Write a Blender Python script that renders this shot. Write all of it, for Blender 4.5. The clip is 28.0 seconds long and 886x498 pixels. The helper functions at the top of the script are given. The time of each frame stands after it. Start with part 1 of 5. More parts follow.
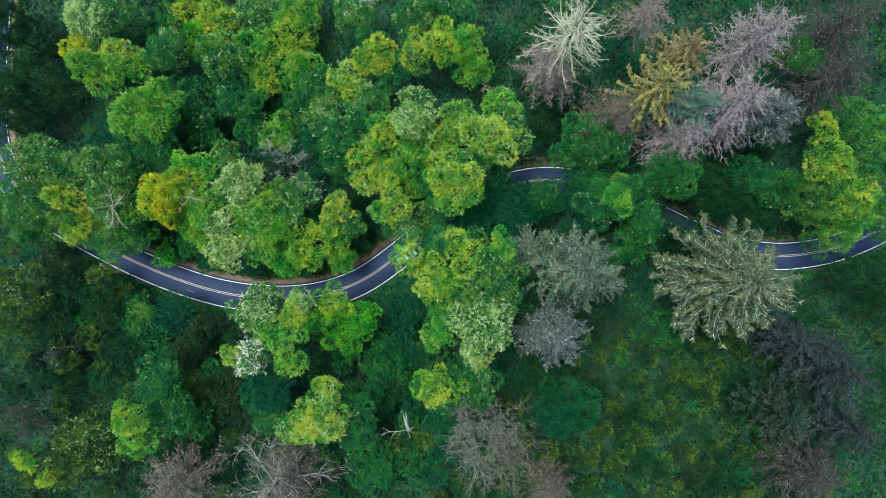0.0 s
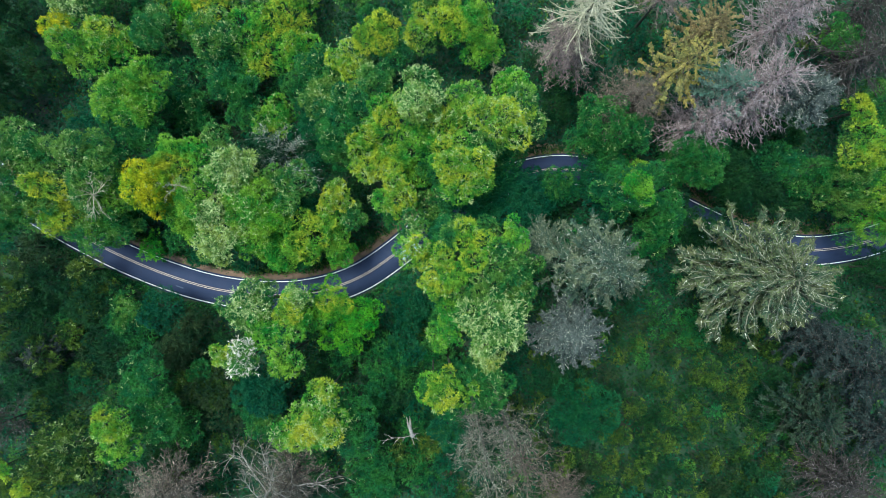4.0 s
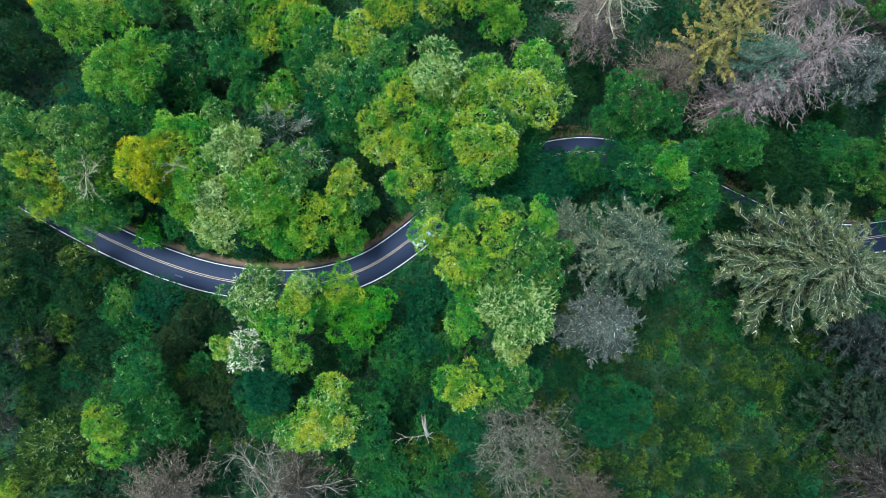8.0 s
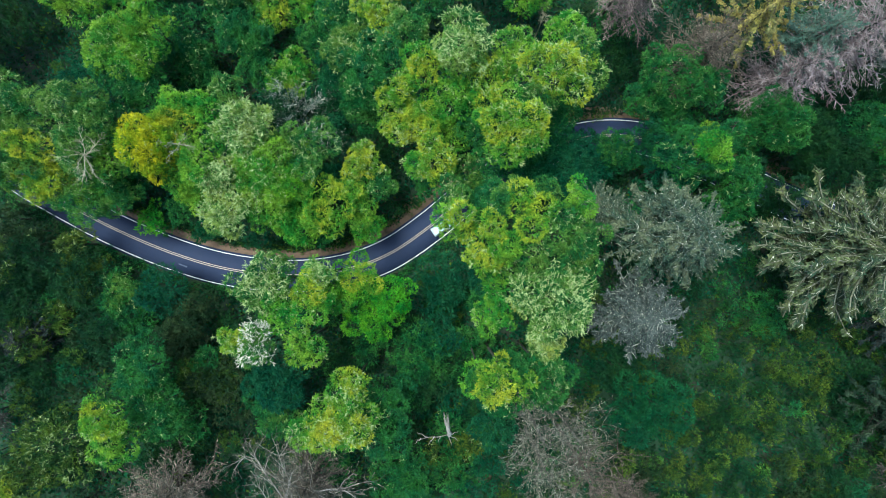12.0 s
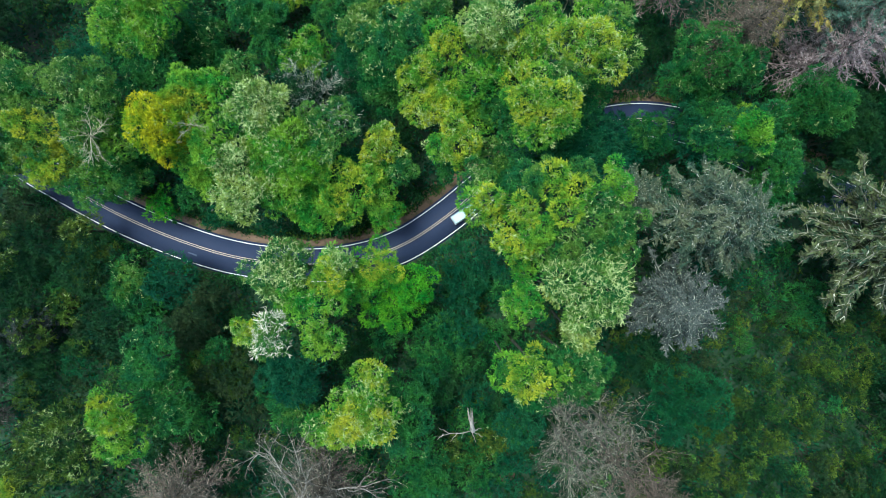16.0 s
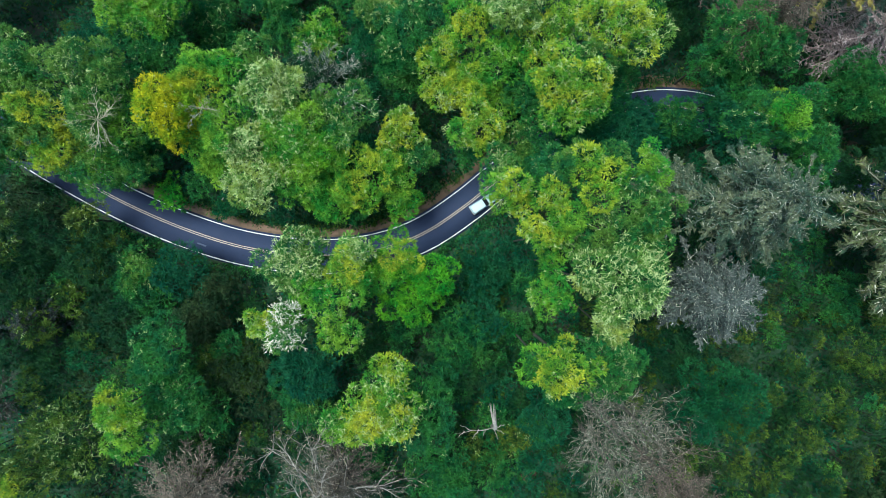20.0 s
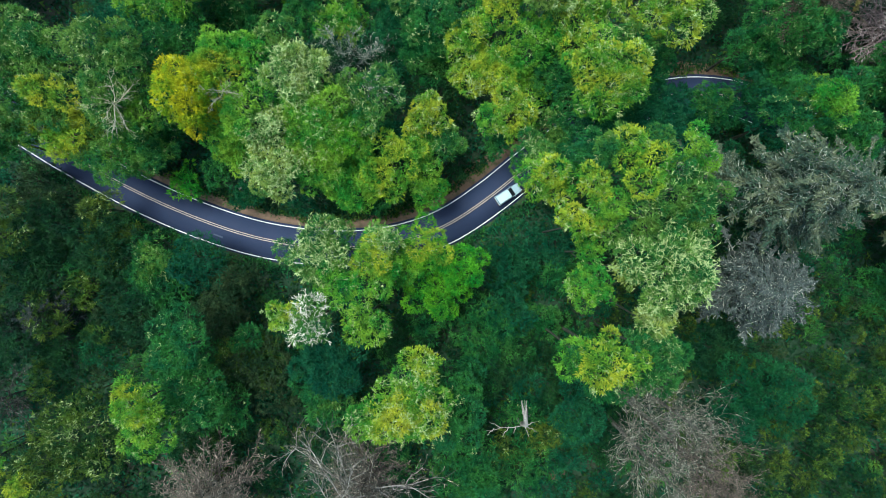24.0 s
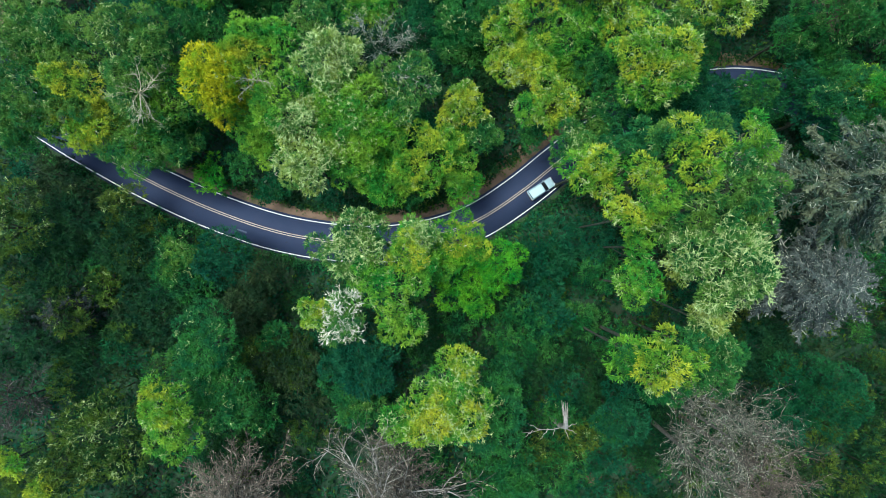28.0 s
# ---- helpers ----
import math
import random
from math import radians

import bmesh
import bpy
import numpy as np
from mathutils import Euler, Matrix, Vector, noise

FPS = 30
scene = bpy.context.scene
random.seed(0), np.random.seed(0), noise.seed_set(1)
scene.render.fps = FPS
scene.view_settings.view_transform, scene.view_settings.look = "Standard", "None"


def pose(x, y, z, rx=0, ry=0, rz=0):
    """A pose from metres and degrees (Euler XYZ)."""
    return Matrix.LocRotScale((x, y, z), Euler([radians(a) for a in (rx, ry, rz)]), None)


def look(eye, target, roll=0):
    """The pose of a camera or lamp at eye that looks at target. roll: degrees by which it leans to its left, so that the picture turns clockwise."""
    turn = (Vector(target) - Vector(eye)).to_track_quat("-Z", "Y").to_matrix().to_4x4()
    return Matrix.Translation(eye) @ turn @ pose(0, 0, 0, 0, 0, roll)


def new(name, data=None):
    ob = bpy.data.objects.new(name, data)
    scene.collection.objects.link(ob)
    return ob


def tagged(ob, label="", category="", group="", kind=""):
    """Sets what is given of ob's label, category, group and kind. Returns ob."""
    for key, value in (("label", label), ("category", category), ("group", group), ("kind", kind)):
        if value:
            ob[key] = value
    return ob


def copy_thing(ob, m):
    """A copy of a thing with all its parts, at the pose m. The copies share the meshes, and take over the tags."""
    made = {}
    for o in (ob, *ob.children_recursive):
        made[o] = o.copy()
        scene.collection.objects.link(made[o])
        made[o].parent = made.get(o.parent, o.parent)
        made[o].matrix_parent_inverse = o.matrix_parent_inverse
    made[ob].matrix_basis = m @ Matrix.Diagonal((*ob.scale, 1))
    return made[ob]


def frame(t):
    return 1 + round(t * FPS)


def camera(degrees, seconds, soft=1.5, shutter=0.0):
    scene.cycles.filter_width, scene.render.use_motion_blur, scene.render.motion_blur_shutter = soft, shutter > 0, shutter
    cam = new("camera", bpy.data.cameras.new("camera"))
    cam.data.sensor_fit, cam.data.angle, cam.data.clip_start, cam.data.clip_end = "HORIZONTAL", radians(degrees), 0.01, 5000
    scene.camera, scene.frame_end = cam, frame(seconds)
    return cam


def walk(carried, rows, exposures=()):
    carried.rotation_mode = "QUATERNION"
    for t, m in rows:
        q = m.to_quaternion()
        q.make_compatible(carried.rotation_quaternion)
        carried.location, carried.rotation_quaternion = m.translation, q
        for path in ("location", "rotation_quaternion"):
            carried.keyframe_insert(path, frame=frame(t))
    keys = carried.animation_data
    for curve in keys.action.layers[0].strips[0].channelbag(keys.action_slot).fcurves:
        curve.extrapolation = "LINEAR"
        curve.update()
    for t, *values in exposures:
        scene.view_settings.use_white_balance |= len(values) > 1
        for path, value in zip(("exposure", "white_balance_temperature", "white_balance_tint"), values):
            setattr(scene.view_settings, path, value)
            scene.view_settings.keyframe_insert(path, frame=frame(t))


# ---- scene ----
cam = camera(72.5, 28.0, soft=1.0)
METRES, EYE, TILT, LEAN, TURN = 50.0, 142.9, -90.0, 0.0, 0.0
ROWS = [
    (0.0, 0.0, 0.0, 0.0, 0.0, 0.0, 0.0),
    (0.5, -0.0002, 0.0217, -0.0012, -0.02, 0.05, -0.0),
    (1.0, -0.0005, 0.0437, -0.0036, -0.02, 0.09, -0.01),
    (1.5, -0.0019, 0.066, -0.0066, -0.04, 0.12, -0.03),
    (2.0, -0.0042, 0.0882, -0.0102, -0.04, 0.09, -0.04),
    (2.5, -0.0076, 0.1105, -0.0151, -0.05, 0.1, -0.04),
    (3.0, -0.0129, 0.1333, -0.0218, -0.04, 0.11, -0.06),
    (3.5, -0.0199, 0.1561, -0.0282, -0.04, 0.11, -0.07),
    (5.5, -0.0537, 0.2374, -0.0508, -0.02, 0.04, -0.15),
    (6.0, -0.0615, 0.2568, -0.0572, -0.0, 0.04, -0.18),
    (6.5, -0.0683, 0.2762, -0.0633, 0.02, 0.02, -0.19),
    (7.0, -0.0744, 0.2957, -0.0691, 0.03, -0.01, -0.2),
    (7.5, -0.081, 0.315, -0.0742, 0.04, -0.03, -0.23),
    (8.0, -0.0877, 0.3343, -0.08, 0.04, -0.03, -0.25),
    (8.5, -0.0948, 0.3522, -0.0852, 0.03, -0.04, -0.27),
    (9.0, -0.1032, 0.3713, -0.0903, 0.04, -0.06, -0.29),
    (9.5, -0.1121, 0.3903, -0.0966, 0.04, -0.04, -0.31),
    (10.0, -0.1228, 0.4088, -0.1021, 0.02, -0.05, -0.34),
    (10.5, -0.1332, 0.4272, -0.1077, 0.03, -0.06, -0.34),
    (11.0, -0.1448, 0.4452, -0.1125, 0.03, -0.07, -0.37),
    (11.5, -0.1566, 0.4627, -0.117, 0.04, -0.1, -0.41),
    (12.0, -0.1684, 0.4792, -0.122, 0.03, -0.11, -0.43),
    (12.5, -0.1794, 0.4945, -0.1277, 0.03, -0.11, -0.45),
    (14.5, -0.2152, 0.5458, -0.147, 0.08, -0.23, -0.57),
    (15.0, -0.2247, 0.5552, -0.1496, 0.07, -0.3, -0.58),
    (15.5, -0.2325, 0.5652, -0.1526, 0.11, -0.33, -0.59),
    (16.0, -0.2413, 0.5755, -0.1563, 0.12, -0.35, -0.61),
    (16.5, -0.2492, 0.5857, -0.161, 0.13, -0.34, -0.64),
    (17.0, -0.2562, 0.5957, -0.1661, 0.16, -0.3, -0.66),
    (17.5, -0.2655, 0.6047, -0.167, 0.13, -0.4, -0.67),
    (18.0, -0.2744, 0.6145, -0.1705, 0.13, -0.43, -0.7),
    (18.5, -0.2822, 0.6241, -0.1743, 0.15, -0.45, -0.71),
    (19.0, -0.2903, 0.6334, -0.1781, 0.14, -0.45, -0.72),
    (19.5, -0.2981, 0.6426, -0.1821, 0.15, -0.46, -0.73),
    (20.0, -0.3056, 0.6516, -0.1855, 0.15, -0.48, -0.73),
    (20.5, -0.314, 0.6608, -0.1892, 0.16, -0.5, -0.75),
    (21.0, -0.3237, 0.6691, -0.1935, 0.13, -0.49, -0.77),
    (21.5, -0.3334, 0.6774, -0.1965, 0.14, -0.52, -0.77),
    (23.5, -0.382, 0.7114, -0.2125, 0.07, -0.5, -0.85),
    (24.0, -0.3941, 0.7198, -0.2154, 0.07, -0.5, -0.85),
    (24.5, -0.4058, 0.7276, -0.2184, 0.09, -0.48, -0.87),
    (25.0, -0.4187, 0.7353, -0.2213, 0.09, -0.48, -0.87),
    (25.5, -0.4321, 0.7434, -0.224, 0.08, -0.49, -0.89),
    (26.0, -0.4451, 0.7513, -0.2266, 0.08, -0.48, -0.9),
    (26.5, -0.4579, 0.7594, -0.2281, 0.1, -0.52, -0.91),
    (27.0, -0.4716, 0.767, -0.2304, 0.09, -0.51, -0.91),
    (27.5, -0.4851, 0.7749, -0.2315, 0.09, -0.51, -0.94),
    (28.0, -0.4984, 0.7829, -0.2315, 0.09, -0.5, -0.96),
]
walk(cam, [(t, pose(0, 0, EYE, TILT, LEAN, TURN) @ pose(METRES * x, METRES * y, METRES * z, 90 + pitch, roll, yaw)) for t, x, y, z, yaw, pitch, roll in ROWS], [(0.0, 1.24, 5860, 2), (16.0, 1.22, 5900, 2), (28.0, 1.16, 6000, 4)])

# ---- daylight: thin overcast with a wide soft sun ----
SUN_UP, SUN_AZ = 70.0, 305.0
world = bpy.data.worlds.new("sky")
scene.world = world
world.use_nodes = True
wn = world.node_tree.nodes
sky = wn.new("ShaderNodeTexSky")
sky.sky_type, sky.sun_disc = "NISHITA", False
sky.sun_elevation, sky.sun_rotation = radians(SUN_UP), radians(SUN_AZ)
sky.dust_density = 2.0
wn["Background"].inputs["Strength"].default_value = 0.125
world.node_tree.links.new(sky.outputs["Color"], wn["Background"].inputs["Color"])
sun = new("sun", bpy.data.lights.new("sun", "SUN"))
sun.data.energy, sun.data.angle, sun.data.color = 2.1, radians(24), (1.0, 0.96, 0.88)
az, up = radians(SUN_AZ), radians(SUN_UP)
sun.matrix_world = look((math.sin(az) * math.cos(up) * 300, math.cos(az) * math.cos(up) * 300, math.sin(up) * 300), (0, 0, 0))


# ---- materials ----
def nodes_of(name):
    m = bpy.data.materials.new(name)
    m.use_nodes = True
    nt = m.node_tree
    return m, nt, nt.nodes, nt.links, nt.nodes["Principled BSDF"]


def noise_node(nt, scale, detail=4.0, rough=0.55, vec=None):
    n = nt.nodes.new("ShaderNodeTexNoise")
    n.inputs["Scale"].default_value, n.inputs["Detail"].default_value, n.inputs["Roughness"].default_value = scale, detail, rough
    if vec is not None:
        nt.links.new(vec, n.inputs["Vector"])
    return n


def mix(nt, fac, a, b, kind="MIX"):
    n = nt.nodes.new("ShaderNodeMix")
    n.data_type, n.blend_type = "RGBA", kind
    for socket, v in ((n.inputs[0], fac), (n.inputs[6], a), (n.inputs[7], b)):
        if hasattr(v, "is_linked"):
            nt.links.new(v, socket)
        elif isinstance(v, (int, float)):
            socket.default_value = v
        else:
            socket.default_value = (*v, 1.0)
    return n.outputs[2]


def ramp(nt, fac, lo, hi, a=0.0, b=1.0):
    n = nt.nodes.new("ShaderNodeMapRange")
    n.inputs[1].default_value, n.inputs[2].default_value, n.inputs[3].default_value, n.inputs[4].default_value = lo, hi, a, b
    nt.links.new(fac, n.inputs[0])
    return n.outputs[0]


def world_pos(nt):
    return nt.nodes.new("ShaderNodeNewGeometry")


def leaf_material(name, base, tip, glow=0.3):
    """Leaves: patches of two hues over the crown, every leaf a little different, light let through."""
    m, nt, nd, ln, bsdf = nodes_of(name)
    geo = world_pos(nt)
    big = noise_node(nt, 0.33, 2.0, 0.5, geo.outputs["Position"])
    small = noise_node(nt, 1.6, 3.0, 0.6, geo.outputs["Position"])
    f = nd.new("ShaderNodeMath")
    f.operation = "MULTIPLY_ADD"
    ln.new(small.outputs["Fac"], f.inputs[0])
    f.inputs[1].default_value = 0.6
    ln.new(ramp(nt, big.outputs["Fac"], 0.40, 0.62, -0.50, 0.42), f.inputs[2])
    spray = nd.new("ShaderNodeMath")
    spray.operation = "MULTIPLY_ADD"
    spray.use_clamp = True
    hue = nd.new("ShaderNodeTexWhiteNoise")
    hue.noise_dimensions = "1D"
    ln.new(geo.outputs["Random Per Island"], hue.inputs["W"])
    ln.new(hue.outputs["Value"], spray.inputs[0])
    spray.inputs[1].default_value = 0.45
    ln.new(f.outputs[0], spray.inputs[2])
    col = mix(nt, spray.outputs[0], base, tip)
    val = nd.new("ShaderNodeHueSaturation")
    ln.new(col, val.inputs["Color"])
    ln.new(ramp(nt, geo.outputs["Random Per Island"], 0, 1, 0.58, 1.42), val.inputs["Value"])
    ob = nd.new("ShaderNodeObjectInfo")
    ln.new(ramp(nt, ob.outputs["Random"], 0, 1, 0.487, 0.513), val.inputs["Hue"])
    ln.new(val.outputs["Color"], bsdf.inputs["Base Color"])
    bsdf.inputs["Roughness"].default_value = 0.55
    bsdf.inputs["Specular IOR Level"].default_value = 0.12
    tr = nd.new("ShaderNodeBsdfTranslucent")
    ln.new(val.outputs["Color"], tr.inputs["Color"])
    ms = nd.new("ShaderNodeMixShader")
    ms.inputs[0].default_value = glow
    ln.new(bsdf.outputs[0], ms.inputs[1])
    ln.new(tr.outputs[0], ms.inputs[2])
    ln.new(ms.outputs[0], nd["Material Output"].inputs["Surface"])
    return m


def bark_material(name, a, b, scale=3.0, pale=None, share=0.8):
    """Bark and dead wood: two tones in streaks, some twigs grown over with pale lichen, fine relief."""
    m, nt, nd, ln, bsdf = nodes_of(name)
    geo = world_pos(nt)
    n1 = noise_node(nt, scale, 5.0, 0.6, geo.outputs["Position"])
    n2 = noise_node(nt, 0.35, 2.0, 0.5, geo.outputs["Position"])
    col = mix(nt, ramp(nt, n1.outputs["Fac"], 0.35, 0.65), a, b)
    if pale:
        w = nd.new("ShaderNodeTexWhiteNoise")
        w.noise_dimensions = "1D"
        ln.new(geo.outputs["Random Per Island"], w.inputs["W"])
        col = mix(nt, ramp(nt, w.outputs["Value"], share, share + 0.12), col, pale)
    val = nd.new("ShaderNodeHueSaturation")
    ln.new(col, val.inputs["Color"])
    mul = nd.new("ShaderNodeMath")
    mul.operation = "MULTIPLY"
    ln.new(ramp(nt, geo.outputs["Random Per Island"], 0, 1, 0.65, 1.3), mul.inputs[0])
    ln.new(ramp(nt, n2.outputs["Fac"], 0.3, 0.7, 0.75, 1.2), mul.inputs[1])
    ln.new(mul.outputs[0], val.inputs["Value"])
    ln.new(val.outputs["Color"], bsdf.inputs["Base Color"])
    bsdf.inputs["Roughness"].default_value = 0.9
    bsdf.inputs["Specular IOR Level"].default_value = 0.15
    bump = nd.new("ShaderNodeBump")
    bump.inputs["Strength"].default_value, bump.inputs["Distance"].default_value = 0.4, 0.02
    ln.new(n1.outputs["Fac"], bump.inputs["Height"])
    ln.new(bump.outputs[0], bsdf.inputs["Normal"])
    return m


LEAF = {
    "golden": leaf_material("golden_leaves", (0.15, 0.29, 0.012), (0.5, 0.47, 0.012), 0.4),
    "yellow": leaf_material("yellow_green_leaves", (0.09, 0.27, 0.026), (0.37, 0.45, 0.032), 0.4),
    "lime": leaf_material("lime_leaves", (0.038, 0.226, 0.028), (0.195, 0.398, 0.034), 0.4),
    "bright": leaf_material("bright_green_leaves", (0.03, 0.21, 0.02), (0.13, 0.37, 0.016), 0.4),
    "green": leaf_material("green_leaves", (0.014, 0.115, 0.033), (0.05, 0.19, 0.035), 0.4),
    "olive": leaf_material("olive_leaves", (0.022, 0.136, 0.031), (0.117, 0.245, 0.038), 0.4),
    "pale": leaf_material("pale_green_leaves", (0.066, 0.21, 0.042), (0.255, 0.365, 0.070), 0.4),
    # Teal and dark kept extra low: the lower storey's shade is in the colour.
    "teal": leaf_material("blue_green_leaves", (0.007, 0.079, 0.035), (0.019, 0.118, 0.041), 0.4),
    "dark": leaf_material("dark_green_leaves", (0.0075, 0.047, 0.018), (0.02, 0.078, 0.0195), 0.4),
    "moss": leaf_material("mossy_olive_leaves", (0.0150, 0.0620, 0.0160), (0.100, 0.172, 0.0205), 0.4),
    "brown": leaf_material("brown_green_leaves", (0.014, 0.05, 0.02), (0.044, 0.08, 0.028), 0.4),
}
WOOD = {
    "trunk": bark_material("grey_brown_bark", (0.032, 0.042, 0.028), (0.080, 0.092, 0.062)),
    "lichen": bark_material("lichen_on_twigs", (0.20, 0.33, 0.10), (0.43, 0.54, 0.21)),
    "white": bark_material("bleached_twigs", (0.44, 0.46, 0.33), (0.70, 0.69, 0.54)),
    "bone": bark_material("bone_coloured_twigs", (0.24, 0.25, 0.15), (0.48, 0.46, 0.31)),
    "pinkgrey": bark_material("pinkish_grey_twigs", (0.14, 0.108, 0.102), (0.28, 0.225, 0.213), 3.0, (0.47, 0.43, 0.39), 0.74),
    "pink": bark_material("pinkish_brown_twigs", (0.13, 0.098, 0.084), (0.23, 0.18, 0.155), 3.0, (0.42, 0.36, 0.29)),
    "greypink": bark_material("greyish_dead_twigs", (0.060, 0.061, 0.047), (0.138, 0.135, 0.104), 3.0, (0.42, 0.38, 0.27), 0.80),
    "brown": bark_material("brown_dead_twigs", (0.072, 0.06, 0.044), (0.135, 0.114, 0.085), 3.0, (0.29, 0.25, 0.19)),
    "purple": bark_material("purplish_dead_twigs", (0.032, 0.0304, 0.0256), (0.072, 0.0656, 0.056), 3.0, (0.24, 0.22, 0.20), 0.86),
    "strokes": bark_material("pale_lichened_boughs", (0.0723, 0.085, 0.051), (0.17, 0.1827, 0.119), 3.0, (0.47, 0.50, 0.36), 0.60),
    "snag": bark_material("weathered_grey_wood", (0.20, 0.19, 0.155), (0.40, 0.385, 0.33)),
    "bluegrey": bark_material("blue_grey_twigs", (0.050, 0.082, 0.063), (0.128, 0.184, 0.143), 3.0, (0.55, 0.58, 0.46), 0.64),
}
NEEDLE = {
    "olive": leaf_material("olive_needles", (0.036, 0.076, 0.042), (0.128, 0.16, 0.064), 0.2),
    "pale": leaf_material("grey_green_needles", (0.032, 0.07, 0.043), (0.118, 0.146, 0.08), 0.2),
    "frost": leaf_material("grey_lichen_tufts", (0.042, 0.060, 0.052), (0.106, 0.128, 0.112), 0.2),
    "gold": leaf_material("golden_needles", (0.13, 0.145, 0.05), (0.32, 0.28, 0.07), 0.15),
    "rust": leaf_material("rusty_needles", (0.13, 0.110, 0.045), (0.26, 0.215, 0.085), 0.15),
    "teal": leaf_material("blue_green_needles", (0.05, 0.12, 0.085), (0.13, 0.21, 0.15), 0.15),
    # Both lowered further; the dimming towards the view's right edge sits in them.
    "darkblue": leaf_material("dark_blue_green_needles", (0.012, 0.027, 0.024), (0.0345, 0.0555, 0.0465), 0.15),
    "darkgreen": leaf_material("dark_green_needles", (0.009, 0.03, 0.0188), (0.03, 0.0562, 0.0285), 0.15),
}


def ground_material():
    m, nt, nd, ln, bsdf = nodes_of("forest_floor")
    geo = world_pos(nt)
    a = noise_node(nt, 0.12, 5.0, 0.6, geo.outputs["Position"])
    b = noise_node(nt, 2.5, 6.0, 0.7, geo.outputs["Position"])
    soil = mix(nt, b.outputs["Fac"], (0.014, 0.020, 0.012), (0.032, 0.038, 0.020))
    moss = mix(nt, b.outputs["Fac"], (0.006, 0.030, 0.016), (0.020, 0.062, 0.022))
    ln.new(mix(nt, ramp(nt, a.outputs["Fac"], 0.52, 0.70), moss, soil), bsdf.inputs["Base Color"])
    bsdf.inputs["Roughness"].default_value = 0.95
    bump = nd.new("ShaderNodeBump")
    bump.inputs["Strength"].default_value, bump.inputs["Distance"].default_value = 0.8, 0.15
    ln.new(b.outputs["Fac"], bump.inputs["Height"])
    ln.new(bump.outputs[0], bsdf.inputs["Normal"])
    return m


def asphalt_material():
    m, nt, nd, ln, bsdf = nodes_of("asphalt")
    geo = world_pos(nt)
    fine = noise_node(nt, 22.0, 4.0, 0.7, geo.outputs["Position"])
    patch = noise_node(nt, 0.35, 4.0, 0.6, geo.outputs["Position"])
    stain = noise_node(nt, 1.3, 5.0, 0.65, geo.outputs["Position"])
    c = mix(nt, fine.outputs["Fac"], (0.008, 0.019, 0.050), (0.015, 0.032, 0.082))
    c = mix(nt, ramp(nt, patch.outputs["Fac"], 0.42, 0.66, 0.0, 0.55), c, (0.018, 0.029, 0.068))
    c = mix(nt, ramp(nt, stain.outputs["Fac"], 0.60, 0.74, 0.0, 0.6), c, (0.012, 0.016, 0.030))
    ln.new(c, bsdf.inputs["Base Color"])
    bsdf.inputs["Roughness"].default_value = 0.82
    bump = nd.new("ShaderNodeBump")
    bump.inputs["Strength"].default_value, bump.inputs["Distance"].default_value = 0.35, 0.01
    ln.new(fine.outputs["Fac"], bump.inputs["Height"])
    ln.new(bump.outputs[0], bsdf.inputs["Normal"])
    return m


def worn_paint(name, colour, under):
    m, nt, nd, ln, bsdf = nodes_of(name)
    geo = world_pos(nt)
    n = noise_node(nt, 3.0, 6.0, 0.7, geo.outputs["Position"])
    ln.new(mix(nt, ramp(nt, n.outputs["Fac"], 0.56, 0.72, 0.0, 0.8), colour, under), bsdf.inputs["Base Color"])
    bsdf.inputs["Roughness"].default_value = 0.7
    return m


def dirt_material(name, a, b, moss):
    m, nt, nd, ln, bsdf = nodes_of(name)
    geo = world_pos(nt)
    n1 = noise_node(nt, 5.0, 6.0, 0.7, geo.outputs["Position"])
    n2 = noise_node(nt, 0.5, 4.0, 0.6, geo.outputs["Position"])
    c = mix(nt, n1.outputs["Fac"], a, b)
    ln.new(mix(nt, ramp(nt, n2.outputs["Fac"], 0.50, 0.64), c, moss), bsdf.inputs["Base Color"])
    bsdf.inputs["Roughness"].default_value = 0.95
    bump = nd.new("ShaderNodeBump")
    bump.inputs["Strength"].default_value, bump.inputs["Distance"].default_value = 0.6, 0.05
    ln.new(n1.outputs["Fac"], bump.inputs["Height"])
    ln.new(bump.outputs[0], bsdf.inputs["Normal"])
    return m


def simple(name, colour, rough=0.5, metal=0.0, coat=0.0):
    m, nt, nd, ln, bsdf = nodes_of(name)
    geo = world_pos(nt)
    n = noise_node(nt, 6.0, 4.0, 0.6, geo.outputs["Position"])
    ln.new(mix(nt, ramp(nt, n.outputs["Fac"], 0.3, 0.8, 0.0, 0.25), colour, tuple(0.7 * c for c in colour)), bsdf.inputs["Base Color"])
    bsdf.inputs["Roughness"].default_value, bsdf.inputs["Metallic"].default_value = rough, metal
    bsdf.inputs["Coat Weight"].default_value = coat
    return m


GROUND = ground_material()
ASPHALT = asphalt_material()
WHITE_PAINT = worn_paint("white_road_paint", (0.78, 0.78, 0.76), (0.30, 0.30, 0.32))
YELLOW_PAINT = worn_paint("yellow_road_paint", (0.52, 0.44, 0.33), (0.24, 0.21, 0.18))
GRAVEL = dirt_material("reddish_shoulder_dirt", (0.115, 0.078, 0.048), (0.21, 0.14, 0.092), (0.075, 0.070, 0.032))
VERGE = dirt_material("grassy_verge", (0.012, 0.036, 0.014), (0.028, 0.065, 0.020), (0.030, 0.032, 0.018))
ROCK = dirt_material("pale_pink_rock", (0.42, 0.34, 0.31), (0.60, 0.50, 0.46), (0.33, 0.27, 0.24))


